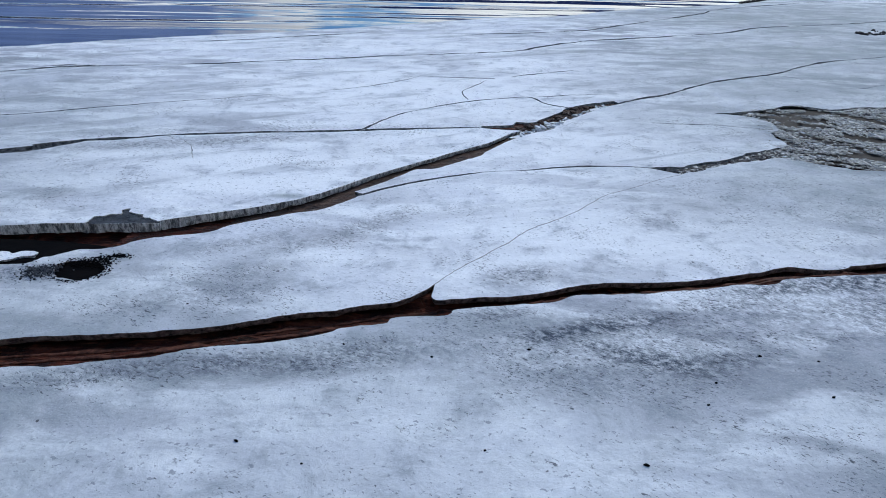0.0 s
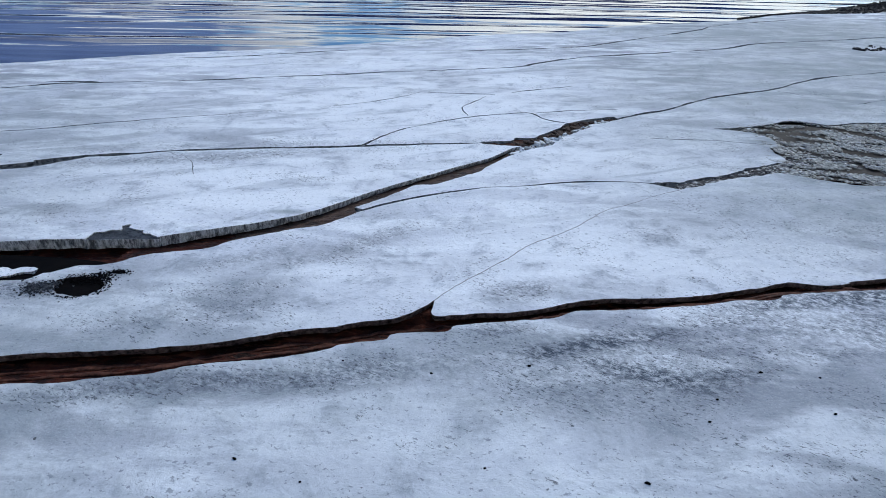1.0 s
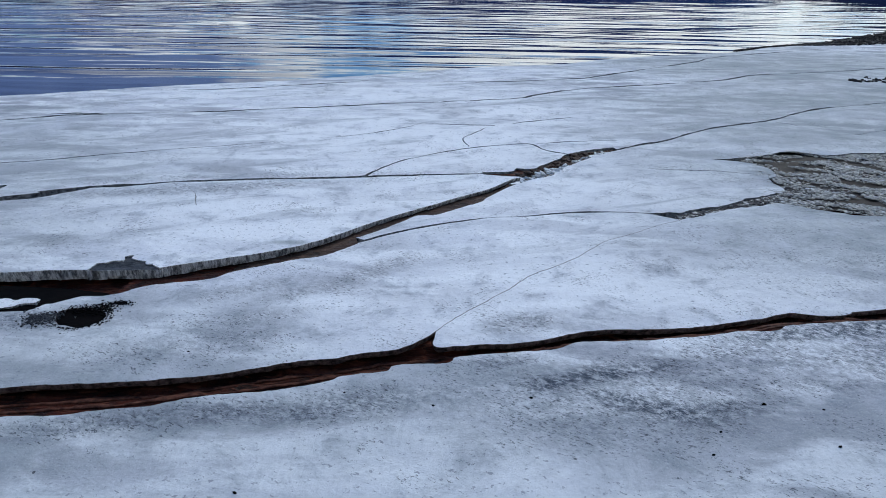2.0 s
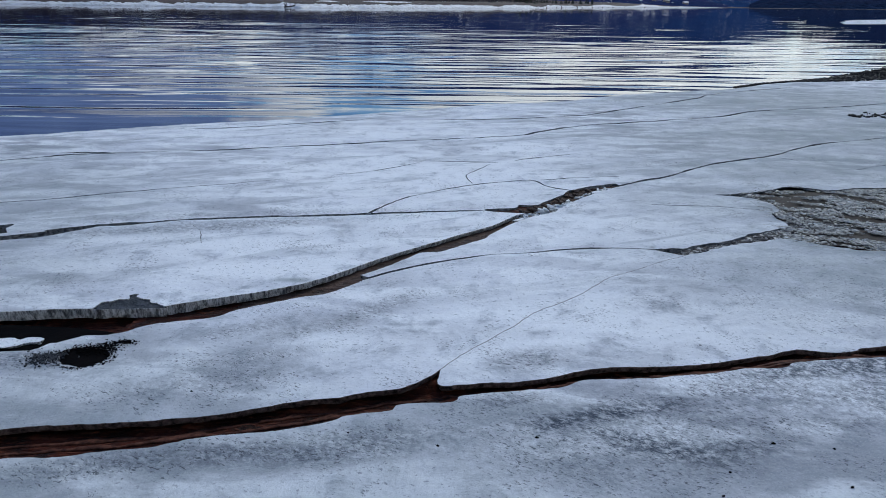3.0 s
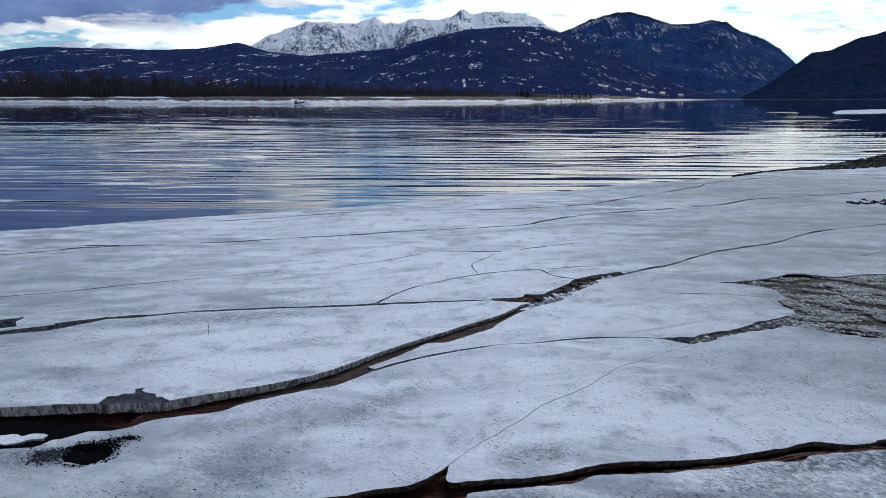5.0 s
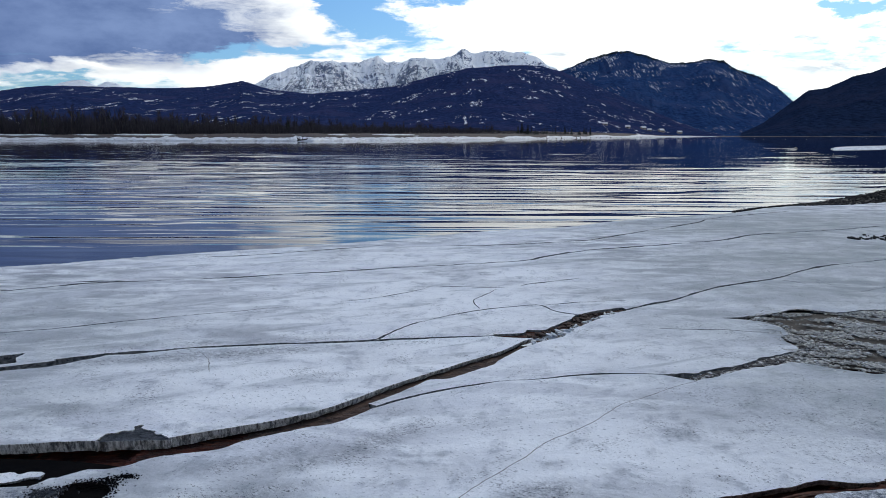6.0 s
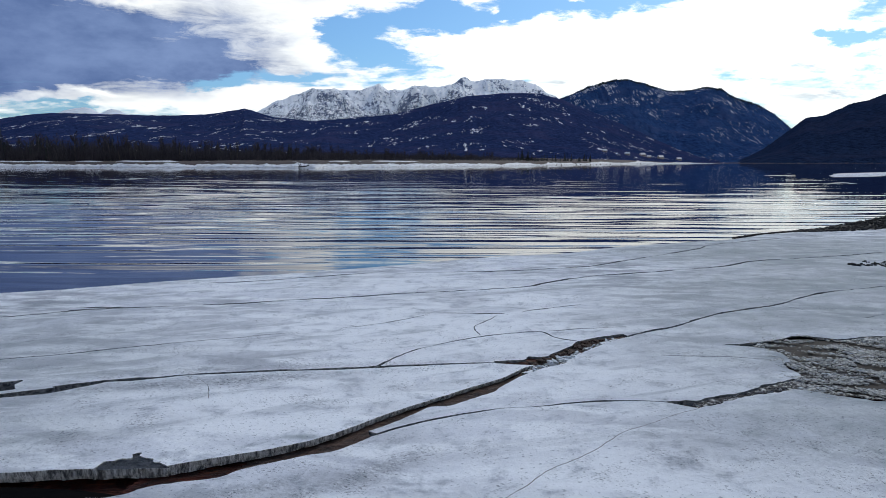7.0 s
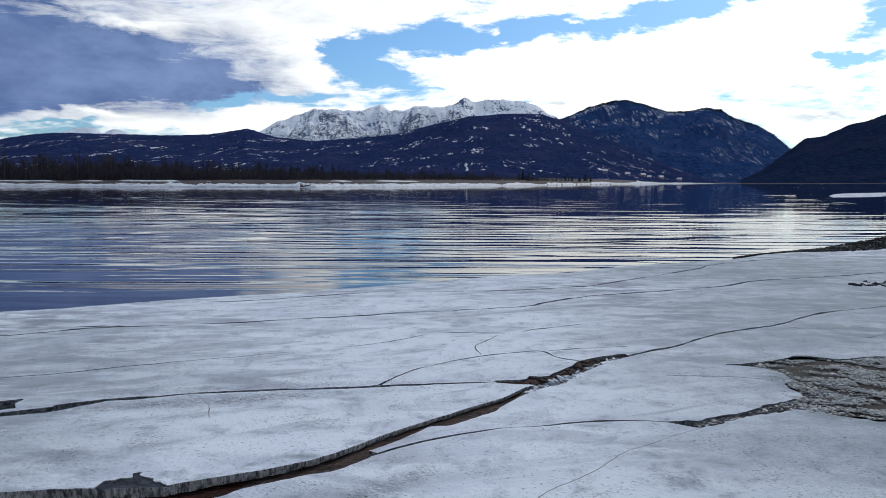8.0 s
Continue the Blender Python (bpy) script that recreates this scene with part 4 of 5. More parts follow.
def crest_trees(label, ridge, far, count, low, high, jag, seed):
    """Pointed conifers standing along a crest, joined, as a far wood."""
    rnd = random.Random(seed)
    ax = [r[0] for r in ridge]
    ay = [r[1] for r in ridge]
    verts, faces = [], []
    for _ in range(count):
        a = rnd.uniform(ax[1], ax[-2])
        el = float(np.interp(a, ax, ay)) + jag * fbm(a, 0.0, 1.1, 5, far * 0.013)
        r = far * rnd.uniform(0.985, 1.0)
        z = r * math.tan(radians(el)) * (r / far) - 3
        h = rnd.uniform(low, high)
        x, y, s = r * math.sin(radians(a)), r * math.cos(radians(a)), len(verts)
        for k in range(5):
            b = k * 2 * math.pi / 5
            verts.append((x + h * 0.2 * math.cos(b), y + h * 0.2 * math.sin(b), z))
        verts.append((x, y, z + h))
        faces += [(s + k, s + (k + 1) % 5, s + 5) for k in range(5)]
    return tagged(new("crest_wood", mesh_of("crest_wood", verts, faces, NEEDLE)), label, "trees", kind="stuff")


RIDGE_SNOW = [(-18.6, 3.2), (-17.6, 4.00), (-16.5, 4.66), (-14.7, 5.42), (-12.8, 6.05), (-11.0, 6.04), (-9.1, 5.97), (-7.5, 6.45), (-6.8, 6.04), (-5.6, 5.96), (-4.6, 6.38), (-3.0, 6.29),
              (-1.5, 6.43), (-0.5, 7.02), (0.6, 6.79), (2.2, 6.96), (3.4, 6.81), (4.4, 6.71), (5.5, 6.32), (6.7, 5.57), (8.3, 4.81), (10, 4.0)]
RIDGE_HILL = [(-75, 3.2), (-55, 2.2), (-42, 2.7), (-35.5, 3.00), (-34.1, 3.37), (-32.0, 3.65), (-27.5, 3.67), (-24.3, 3.67), (-21.3, 3.83), (-18.4, 4.35), (-16.1, 3.71), (-12.9, 3.43), (-10.1, 3.69),
              (-6.3, 4.04), (-3.4, 4.80), (-0.1, 5.50), (3.2, 5.75), (6.0, 5.63), (7.9, 5.05), (10.2, 4.10), (12.9, 2.91), (16.0, 1.52), (18.6, 0.51), (20, 0.2)]
RIDGE_MID = [(4.0, 2.4), (5.1, 3.46), (7.2, 5.15), (8.3, 5.50), (9.7, 6.15), (11.5, 6.56), (12.8, 6.65), (14.2, 6.26), (15.9, 5.67), (17.2, 5.58), (18.8, 5.78), (19.9, 5.70), (20.5, 5.16), (22.5, 4.32),
             (23.7, 3.64), (24.7, 2.61), (26.8, 0.98), (28, 0.3)]
RIDGE_RIGHT = [(21.5, 0.2), (23.1, 1.01), (24.9, 2.52), (25.8, 3.25), (27.1, 3.45), (28.1, 3.90), (28.5, 4.13), (29.8, 4.43), (30.8, 4.77), (34, 5.6), (42, 7.2), (60, 6.0), (80, 4.0)]
mountain("snow_peak", "distant rocky mountain ridge under bright snow", [(-32.4, 3.2), (-31.2, 3.88), (-29.9, 4.13), (-29.4, 4.03), (-28.9, 3.7), (-28.2, 4.07), (-27.6, 3.96), (-26.4, 3.4)], 3900, 4700, HAZED_FAR_PEAK, 0.04, ribs=110.0)
mountain("snow_peak", "jagged mountain ridge covered in snow above dark rock", RIDGE_SNOW, 2650, 4400, PEAK, 0.15, 1.1, 0.45, 0.06, ribs=150.0, rows=84)
mountain("wooded_mountain", "steep forested mountain coloured blue by distance haze, streaked with snow", RIDGE_MID, 2300, 3500, HAZED_FAR_PINE, 0.06, 1.05, 0.2, 0.1, ribs=90.0)
foothill = mountain("wooded_hill", "long dark forested foothill with scattered snow patches", RIDGE_HILL, 700, 2600, HAZED_PINE, 0.05, 1.5, 0.2, 0.12, ribs=45.0, rows=70)
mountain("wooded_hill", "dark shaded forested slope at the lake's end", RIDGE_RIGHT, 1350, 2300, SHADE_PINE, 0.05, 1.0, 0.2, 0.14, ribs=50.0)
crest_trees("conifers along a steep mountain crest", RIDGE_MID, 3500, 1300, 5, 12, 0.06, 1)
crest_trees("conifers along a shaded crest", RIDGE_RIGHT, 2300, 1000, 4, 9, 0.05, 2)


# ---- far shore ----
HILL_TREE = BVHTree.FromPolygons([v.co for v in foothill.data.vertices], [tuple(f.vertices) for f in foothill.data.polygons])


def snow_bank():
    azs = np.arange(-60, 20.01, 0.12)
    verts, faces = [], []
    prof = ((0.0, -0.2), (0.4, 0.45), (2.0, 0.85), (6.0, 1.55), (9.5, 1.95), (13.0, 1.6))
    for a in azs:
        base = shore_at(a) * (1 + 0.012 * fbm(a, 0.0, 0.7, 4, 1.5)) - 1.0
        big = max(0.12, 0.62 + 0.40 * fbm(a, 0.0, 0.6, 5, 6.0) + 0.22 * fbm(a, 0.0, 4.0, 3, 2.0))
        if a > 8:
            big *= 1.0 + (a - 8) * 0.12
        big *= max(0.04, min(1.0, (20 - a) / 5.0))
        for d, z in prof:
            r = base + d * big * 1.2
            verts.append((r * math.sin(radians(a)), r * math.cos(radians(a)), z * big + 0.08 * fbm(a, d, 2.0, 3, 1.0)))
    w = len(prof)
    for i in range(len(azs) - 1):
        for j in range(w - 1):
            faces.append((i * w + j, (i + 1) * w + j, (i + 1) * w + j + 1, i * w + j + 1))
    tagged(new("snow_bank", mesh_of("snow_bank", verts, faces, SNOW, smooth=True)), "low bank of old snow along the far waterline", "snow bank", kind="structure")


def snow_drift(start, end, back, wide, seed):
    """A long lens of old snow lying on the brown bank."""
    verts, faces = [], []
    azs = np.arange(start, end, 0.1)
    for a in azs:
        e = min(1.0, (a - start) * 1.2, (end - a) * 1.2)
        w = max(0.05, wide * e * (0.75 + 0.8 * fbm(a, 0.0, 1.3, 4, seed)))
        mid = shore_at(a) + back + 2.0 * fbm(a, 0.0, 0.8, 3, seed + 3)
        for k in range(5):
            r = mid + w * (k / 4 - 0.5)
            x, y = r * math.sin(radians(a)), r * math.cos(radians(a))
            verts.append((x, y, ground_z(x, y) + (0.55 * e * math.sin(math.pi * k / 4) - 0.12)))
    for i in range(len(azs) - 1):
        faces += [(i * 5 + k, (i + 1) * 5 + k, (i + 1) * 5 + k + 1, i * 5 + k + 1) for k in range(4)]
    tagged(new("snow_drift", mesh_of("snow_drift", verts, faces, SNOW, smooth=True)), "lens of old snow on the brown far bank", "snow drift", "snow drifts on the far bank")


def lake_house(x, y, wide, turn):
    """A small gabled house under snow, its floor cut into the slope."""
    hit = HILL_TREE.ray_cast(Vector((x, y, 900)), Vector((0, 0, -1)))[0]
    z = hit.z if hit else ground_z(x, y)
    house = tagged(new("lake_house"), "small far house with a snow-covered gabled roof", "house", "houses by the far shore")
    house.matrix_basis = pose(x, y, z, 0, 0, turn)
    w, d, h, e = wide / 2, wide * 0.36, wide * 0.34, wide * 0.06
    v = [(-w, -d, -3), (w, -d, -3), (w, d, -3), (-w, d, -3), (-w, -d, h), (w, -d, h), (w, d, h), (-w, d, h), (-w, 0, h * 1.8), (w, 0, h * 1.8)]
    part("wall", mesh_of("wall", v, [(0, 1, 5, 4), (2, 3, 7, 6), (1, 2, 6, 9, 5), (3, 0, 4, 8, 7)], HOUSE), house)
    rv = []
    for lift in (0.0, 0.45):
        rv += [(-w - e, -d - e, h * 0.9 + lift), (w + e, -d - e, h * 0.9 + lift), (w + e, 0, h * 1.85 + lift), (-w - e, 0, h * 1.85 + lift), (w + e, d + e, h * 0.9 + lift), (-w - e, d + e, h * 0.9 + lift)]
    part("roof", mesh_of("roof", rv, [(6, 7, 8, 9), (9, 8, 10, 11), (0, 1, 7, 6), (4, 5, 11, 10), (1, 2, 8, 7), (2, 4, 10, 8), (3, 0, 6, 9), (5, 3, 9, 11), (0, 3, 2, 1), (3, 5, 4, 2)], SNOW), house, "snow-covered gabled roof")
    for k in (-0.5, 0.0, 0.5):
        q = w * k
        part("window", mesh_of("window", [(q - 0.7, -d - 0.03, h * 0.25), (q + 0.7, -d - 0.03, h * 0.25), (q + 0.7, -d - 0.03, h * 0.75), (q - 0.7, -d - 0.03, h * 0.75),
                                          (q - 0.7, -d + 0.1, h * 0.25), (q + 0.7, -d + 0.1, h * 0.25), (q + 0.7, -d + 0.1, h * 0.75), (q - 0.7, -d + 0.1, h * 0.75)],
                               [(0, 1, 2, 3), (0, 4, 5, 1), (1, 5, 6, 2), (2, 6, 7, 3), (3, 7, 4, 0)], PANE), house)


def limb(verts, faces, a, b, ra, rb, sides=4):
    d = (b - a).normalized()
    u = d.orthogonal().normalized()
    v = d.cross(u)
    s = len(verts)
    for q, r in ((a, ra), (b, rb)):
        for k in range(sides):
            t = 2 * math.pi * k / sides
            verts.append(tuple(q + (u * math.cos(t) + v * math.sin(t)) * r))
    for k in range(sides):
        faces.append((s + k, s + (k + 1) % sides, s + sides + (k + 1) % sides, s + sides + k))


def bare_tree(seed, h):
    rnd = random.Random(seed)
    tv, tf, cv, cf = [], [], [], []
    lean = Vector((rnd.uniform(-0.06, 0.06), rnd.uniform(-0.06, 0.06), 1))
    base, r = Vector((0, 0, -0.3)), 0.022 * h
    knots = [base]
    for k in range(5):
        nxt = knots[-1] + lean * h * 0.17 + Vector((rnd.uniform(-1, 1), rnd.uniform(-1, 1), 0)) * 0.02 * h
        limb(tv, tf, knots[-1], nxt, r, r * 0.78, 6)
        r *= 0.78
        knots.append(nxt)
    for _ in range(26):
        k = rnd.randint(1, 5)
        a = knots[k].lerp(knots[k - 1], rnd.random())
        t = rnd.uniform(0, 6.28)
        d = Vector((math.cos(t) * 0.6, math.sin(t) * 0.6, rnd.uniform(0.6, 1.3))).normalized()
        ln = h * rnd.uniform(0.16, 0.3) * (1.15 - 0.1 * k)
        b = a + d * ln
        limb(cv, cf, a, b, 0.009 * h, 0.005 * h, 3)
        for _ in range(7):
            c = a.lerp(b, rnd.uniform(0.35, 1))
            e = c + (d + Vector((rnd.uniform(-.7, .7), rnd.uniform(-.7, .7), rnd.uniform(-.1, .6)))).normalized() * ln * rnd.uniform(0.3, 0.6)
            limb(cv, cf, c, e, 0.0055 * h, 0.0025 * h, 3)
    tree = tagged(new("bare_tree"), "leafless grey-brown tree on the far bank", "tree", "trees along the far shore")
    part("trunk", mesh_of("trunk", tv, tf, BARK), tree)
    part("crown", mesh_of("crown", cv, cf, HAZED_TWIG), tree, "tangle of bare twigs")
    return tree


def conifer(seed, h):
    rnd = random.Random(seed)
    tv, tf, cv, cf = [], [], [], []
    limb(tv, tf, Vector((0, 0, -0.3)), Vector((0, 0, h)), 0.018 * h, 0.003 * h, 6)
    for k in range(110):
        z = h * (0.08 + 0.9 * k / 110)
        t = k * 2.4 + rnd.uniform(-.4, .4)
        ln = 0.2 * h * (1 - z / h) * rnd.uniform(0.7, 1.2) + 0.02 * h
        d = Vector((math.cos(t), math.sin(t), 0))
        w = Vector((-d.y, d.x, 0)) * ln * 0.28
        a, e = Vector((0, 0, z)), d * ln + Vector((0, 0, z - ln * 0.4))
        m = (a + e) / 2 + Vector((0, 0, ln * 0.08))
        s = len(cv)
        cv.extend([tuple(a), tuple(m + w), tuple(e), tuple(m - w), tuple(m - Vector((0, 0, ln * 0.12)))])
        cf.extend([(s, s + 1, s + 4), (s + 1, s + 2, s + 4), (s + 2, s + 3, s + 4), (s + 3, s, s + 4), (s, s + 3, s + 2, s + 1)])
    tree = tagged(new("conifer"), "dark evergreen conifer on the far bank", "tree", "trees along the far shore")
    part("trunk", mesh_of("trunk", tv, tf, BARK), tree)
    part("crown", mesh_of("crown", cv, cf, NEEDLE), tree)
    return tree


def far_trees():
    rnd = random.Random(11)
    kinds = [bare_tree(1, 10.0), bare_tree(2, 10.0), bare_tree(3, 10.0), bare_tree(4, 10.0)]
    firs = [conifer(5, 10.0), conifer(6, 10.0)]
    tall = [(-60, 16), (-36, 15.5), (-31, 13.5), (-27, 11), (-24, 9.5), (-19, 8.6), (-15, 7), (-8, 5.5), (0, 5.2), (3, 4)]
    used = set()

    def put(kind, a, r, h):
        x, y = r * math.sin(radians(a)), r * math.cos(radians(a))
        m = pose(x, y, ground_z(x, y) - 0.1, 0, 0, rnd.uniform(0, 360))
        s = h / 10.0
        if kind.name in used:
            o = copy_thing(kind, m)
        else:
            o = kind
            o.matrix_basis = m
            used.add(kind.name)
        o.scale = (s * rnd.uniform(0.8, 1.15), s * rnd.uniform(0.8, 1.15), s)

    for i in range(255):
        a = -46 + 48 * rnd.random() ** 1.25
        h = float(np.interp(a, [q[0] for q in tall], [q[1] for q in tall])) * rnd.uniform(0.6, 1.12)
        put(rnd.choice(kinds), a, shore_at(a) + rnd.uniform(36, 95), h)
    for i in range(34):
        a = rnd.choice((rnd.uniform(-46, -30), rnd.uniform(-46, -15)))
        h = float(np.interp(a, [q[0] for q in tall], [q[1] for q in tall])) * rnd.uniform(0.7, 1.15)
        put(rnd.choice(firs), a, shore_at(a) + rnd.uniform(38, 90), h)
    for i in range(36):
        a = rnd.uniform(4.0, 10.2)
        put(rnd.choice(firs), a, shore_at(a) + rnd.uniform(25, 60), rnd.uniform(3.5, 7.5))


def brush():
    rnd = random.Random(21)
    verts, faces = [], []
    for _ in range(52000):
        a = -48 + 60 * rnd.random()
        r = shore_at(a) + rnd.uniform(34, 120)
        x, y = r * math.sin(radians(a)), r * math.cos(radians(a))
        z = ground_z(x, y) - 0.2
        tall = float(np.interp(a, (-40, -31, -24, -15, 0, 12), (9.5, 9, 7.0, 4.6, 3.2, 2.1)))
        tall *= 0.85 + 0.5 * fbm(a, r * 0.02, 1.1, 3, 5.0)
        h = tall * rnd.uniform(0.35, 1.15) * max(0.35, 1 - max(0, a) / 16)
        w, t, s = h * rnd.uniform(0.008, 0.03), rnd.uniform(0, 3.14), len(verts)
        dx, dy, lx, ly = w * math.cos(t), w * math.sin(t), rnd.uniform(-.3, .3) * h, rnd.uniform(-.3, .3) * h
        verts += [(x - dx, y - dy, z), (x + dx, y + dy, z), (x - dy, y + dx, z), (x + lx, y + ly, z + h)]
        faces += [(s, s + 1, s + 3), (s + 1, s + 2, s + 3), (s + 2, s, s + 3)]
    tagged(new("brush", mesh_of("brush", verts, faces, HAZED_TWIG)), "dense leafless brush and reeds on the far bank", "brush", kind="stuff")


def driftwood():
    rnd = random.Random(31)
    verts, faces = [], []
    x, y = 224 * math.sin(radians(-13.9)), 224 * math.cos(radians(-13.9))
    limb(verts, faces, Vector((-1.6, 0, 0.1)), Vector((1.7, 0.3, 0.55)), 0.24, 0.16, 7)
    for _ in range(9):
        a = Vector((rnd.uniform(-1.3, 1.6), 0.1, 0.35))
        limb(verts, faces, a, a + Vector((rnd.uniform(-.7, .9), rnd.uniform(-.4, .4), rnd.uniform(.5, 1.3))), 0.09, 0.03, 5)
    log = new("driftwood", mesh_of("driftwood", verts, faces, BARK))
    log.matrix_basis = pose(x, y, 0.15)
    tagged(log, "dark stranded driftwood snag at the snowy waterline", "driftwood")


snow_bank()
for a0, a1, back, wide, seed in ((-48, -31.8, 24, 11, 1), (-31.0, -28.6, 22, 9, 2), (-28.2, -23.4, 20, 10, 3), (-21.9, -21.0, 19, 6, 4), (-12.0, -9.8, 15, 5, 5), (-8.4, -4.0, 15, 5, 6)):
    snow_drift(a0, a1, back, wide, seed)
for az, r, wide, turn in ((11.2, 1180, 7, 8), (13.0, 1260, 8, -20), (14.2, 1340, 9, 15), (14.7, 1330, 7, -10), (15.6, 1400, 10, 25), (17.0, 1520, 9, 5)):
    lake_house(r * math.sin(radians(az)), r * math.cos(radians(az)), wide, turn)
driftwood()
far_trees()
brush()


# ---- crumbled ice, mud and stones ----
def lump(seed, flat, sides=8):
    """An irregular flattish piece about 1 across, with a worn upper rim."""
    rnd = random.Random(seed)
    ring = [(2 * math.pi * (k + rnd.uniform(-.3, .3)) / sides, rnd.uniform(0.34, 0.56)) for k in range(sides)]
    verts = []
    for z, s in ((-0.5, 0.9), (0.25, 1.0), (0.5, 0.78)):
        for t, r in ring:
            verts.append((r * s * math.cos(t), r * s * math.sin(t), (z + rnd.uniform(-.12, .12)) * flat))
    verts.append((0, 0, flat * rnd.uniform(0.5, 0.7)))
    faces = []
    for j in range(2):
        for k in range(sides):
            n = (k + 1) % sides
            faces.append((j * sides + k, j * sides + n, (j + 1) * sides + n, (j + 1) * sides + k))
    faces += [(2 * sides + k, 2 * sides + (k + 1) % sides, 3 * sides) for k in range(sides)]
    return verts, faces


def shard(seed, flat=0.2, sides=5):
    """A flat angular splinter of ice about 1 across."""
    rnd = random.Random(seed)
    ring = [(2 * math.pi * (k + rnd.uniform(-.35, .35)) / sides, rnd.uniform(0.3, 0.6)) for k in range(sides)]
    tilt = rnd.uniform(-.15, .15)
    verts = [(r * math.cos(t) * 1.6, r * math.sin(t), z * flat + tilt * r * math.cos(t)) for z in (-0.5, 0.5) for t, r in ring]
    faces = [tuple(range(sides, 2 * sides))] + [(k, (k + 1) % sides, sides + (k + 1) % sides, sides + k) for k in range(sides)]
    return verts, faces


def lumps(name, flat, mat, count=5, seed=0):
    return [mesh_of(name, *lump(seed + k, flat), mat) for k in range(count)]


def scatter(parent, name, meshes, spots):
    """Loose pieces as parts, from (x, y, z, size, turn, tilt)."""
    for k, (x, y, z, s, turn, tilt) in enumerate(spots):
        ob = part(name, meshes[k % len(meshes)], parent)
        ob.matrix_basis = pose(x, y, z, tilt, tilt * 0.6, turn) @ Matrix.Diagonal((s, s * 0.75, s, 1))


def joined(parent, name, variants, spots, mat):
    verts, faces = [], []
    for k, (x, y, z, s, turn, tilt) in enumerate(spots):
        v, f = variants[k % len(variants)]
        m = pose(x, y, z, tilt, tilt * 0.6, turn) @ Matrix.Diagonal((s, s * 0.75, s, 1))
        n = len(verts)
        verts += [tuple(m @ Vector(q)) for q in v]
        faces += [tuple(i + n for i in q) for q in f]
    tagged(part(name, mesh_of(name, verts, faces, mat), parent), kind="stuff")


def band_distance(x, y, line):
    best = 9.0
    for (ax, ay), (bx, by) in zip(line, line[1:]):
        d = Vector((bx - ax, by - ay))
        s = max(0.0, min(1.0, ((x - ax) * d.x + (y - ay) * d.y) / d.length_squared))
        best = min(best, math.hypot(x - ax - s * d.x, y - ay - s * d.y))
    return best


def slush_field():
    rnd = random.Random(5)
    field = tagged(new("crumbled_ice_field"), "crumbled greyish ice rubble with muddy channels between floes", "ice rubble")
    mud_bands = ([(2.75, 5.71), (2.96, 5.58), (3.13, 5.54), (3.13, 5.35), (3.35, 5.21), (4.6, 4.95)], [(2.9, 5.12), (3.03, 4.95), (3.09, 4.76), (3.6, 4.55)],
                 [(3.39, 5.97), (3.51, 5.82), (3.62, 5.67), (4.6, 5.4)], [(2.44, 5.82), (2.63, 5.81), (2.9, 5.80)], [(2.6, 6.03), (2.93, 5.94), (3.27, 6.02)])
    gx, gy = np.arange(2.2, 6.6, 0.06), np.arange(4.1, 6.9, 0.06)
    v = [(float(x), float(y), -0.022 + 0.010 * fbm(x * 2, y * 5, 1.0, 4, 2.0)) for y in gy for x in gx]
    w = len(gx)
    quads = [(j * w + i, j * w + i + 1, (j + 1) * w + i + 1, (j + 1) * w + i) for j in range(len(gy) - 1) for i in range(w - 1)]
    ok = inside(np.array([v[q[0]][0] for q in quads]), np.array([v[q[0]][1] for q in quads]), SLUSH)
    part("silt", mesh_of("silt", v, [q for q, k in zip(quads, ok) if k], SILT, smooth=True), field, "wet grey-brown silt")
    spots = []
    cand = [(rnd.uniform(2.2, 4.8), rnd.uniform(4.3, 6.7)) for _ in range(56000)]
    keep = inside(np.array([c[0] for c in cand]), np.array([c[1] for c in cand]), SLUSH)
    for (x, y), k in zip(cand, keep):
        if not k and (x > 3.3 or band_distance(x, y, SLUSH) > 0.16 * rnd.random() ** 2.5):
            continue
        if k and min(band_distance(x, y, b) for b in mud_bands) < 0.05 + 0.06 * noise.noise(Vector((x * 4, y * 4, 1))):
            continue
        if fbm(x * 1.0 + y * 0.25, y * 3.6 + x * 0.9, 3.0, 3, 7.0) < -0.12 + 0.5 * (rnd.random() - 0.5):
            continue
        s = 0.008 + 0.026 * rnd.random() ** 4
        spots.append((x, y, -0.014 + 0.012 * rnd.random() if k else surface(x, y) + 0.001, s if k else 0.5 * s, rnd.uniform(-35, 15) + rnd.choice((0, 180)), rnd.uniform(-22, 22)))
    spots.sort(key=lambda q: -q[3] if q[0] < 3.6 else 0.0)
    scatter(field, "ice_chunk", [mesh_of("ice_chunk", *shard(40 + k, 0.14), CLEAR if k == 5 else CHUNK) for k in range(7)], spots[:290])
    joined(field, "ice_crumbs", [shard(70 + k, 0.16, 6) for k in range(9)], spots[290:], CHUNK)


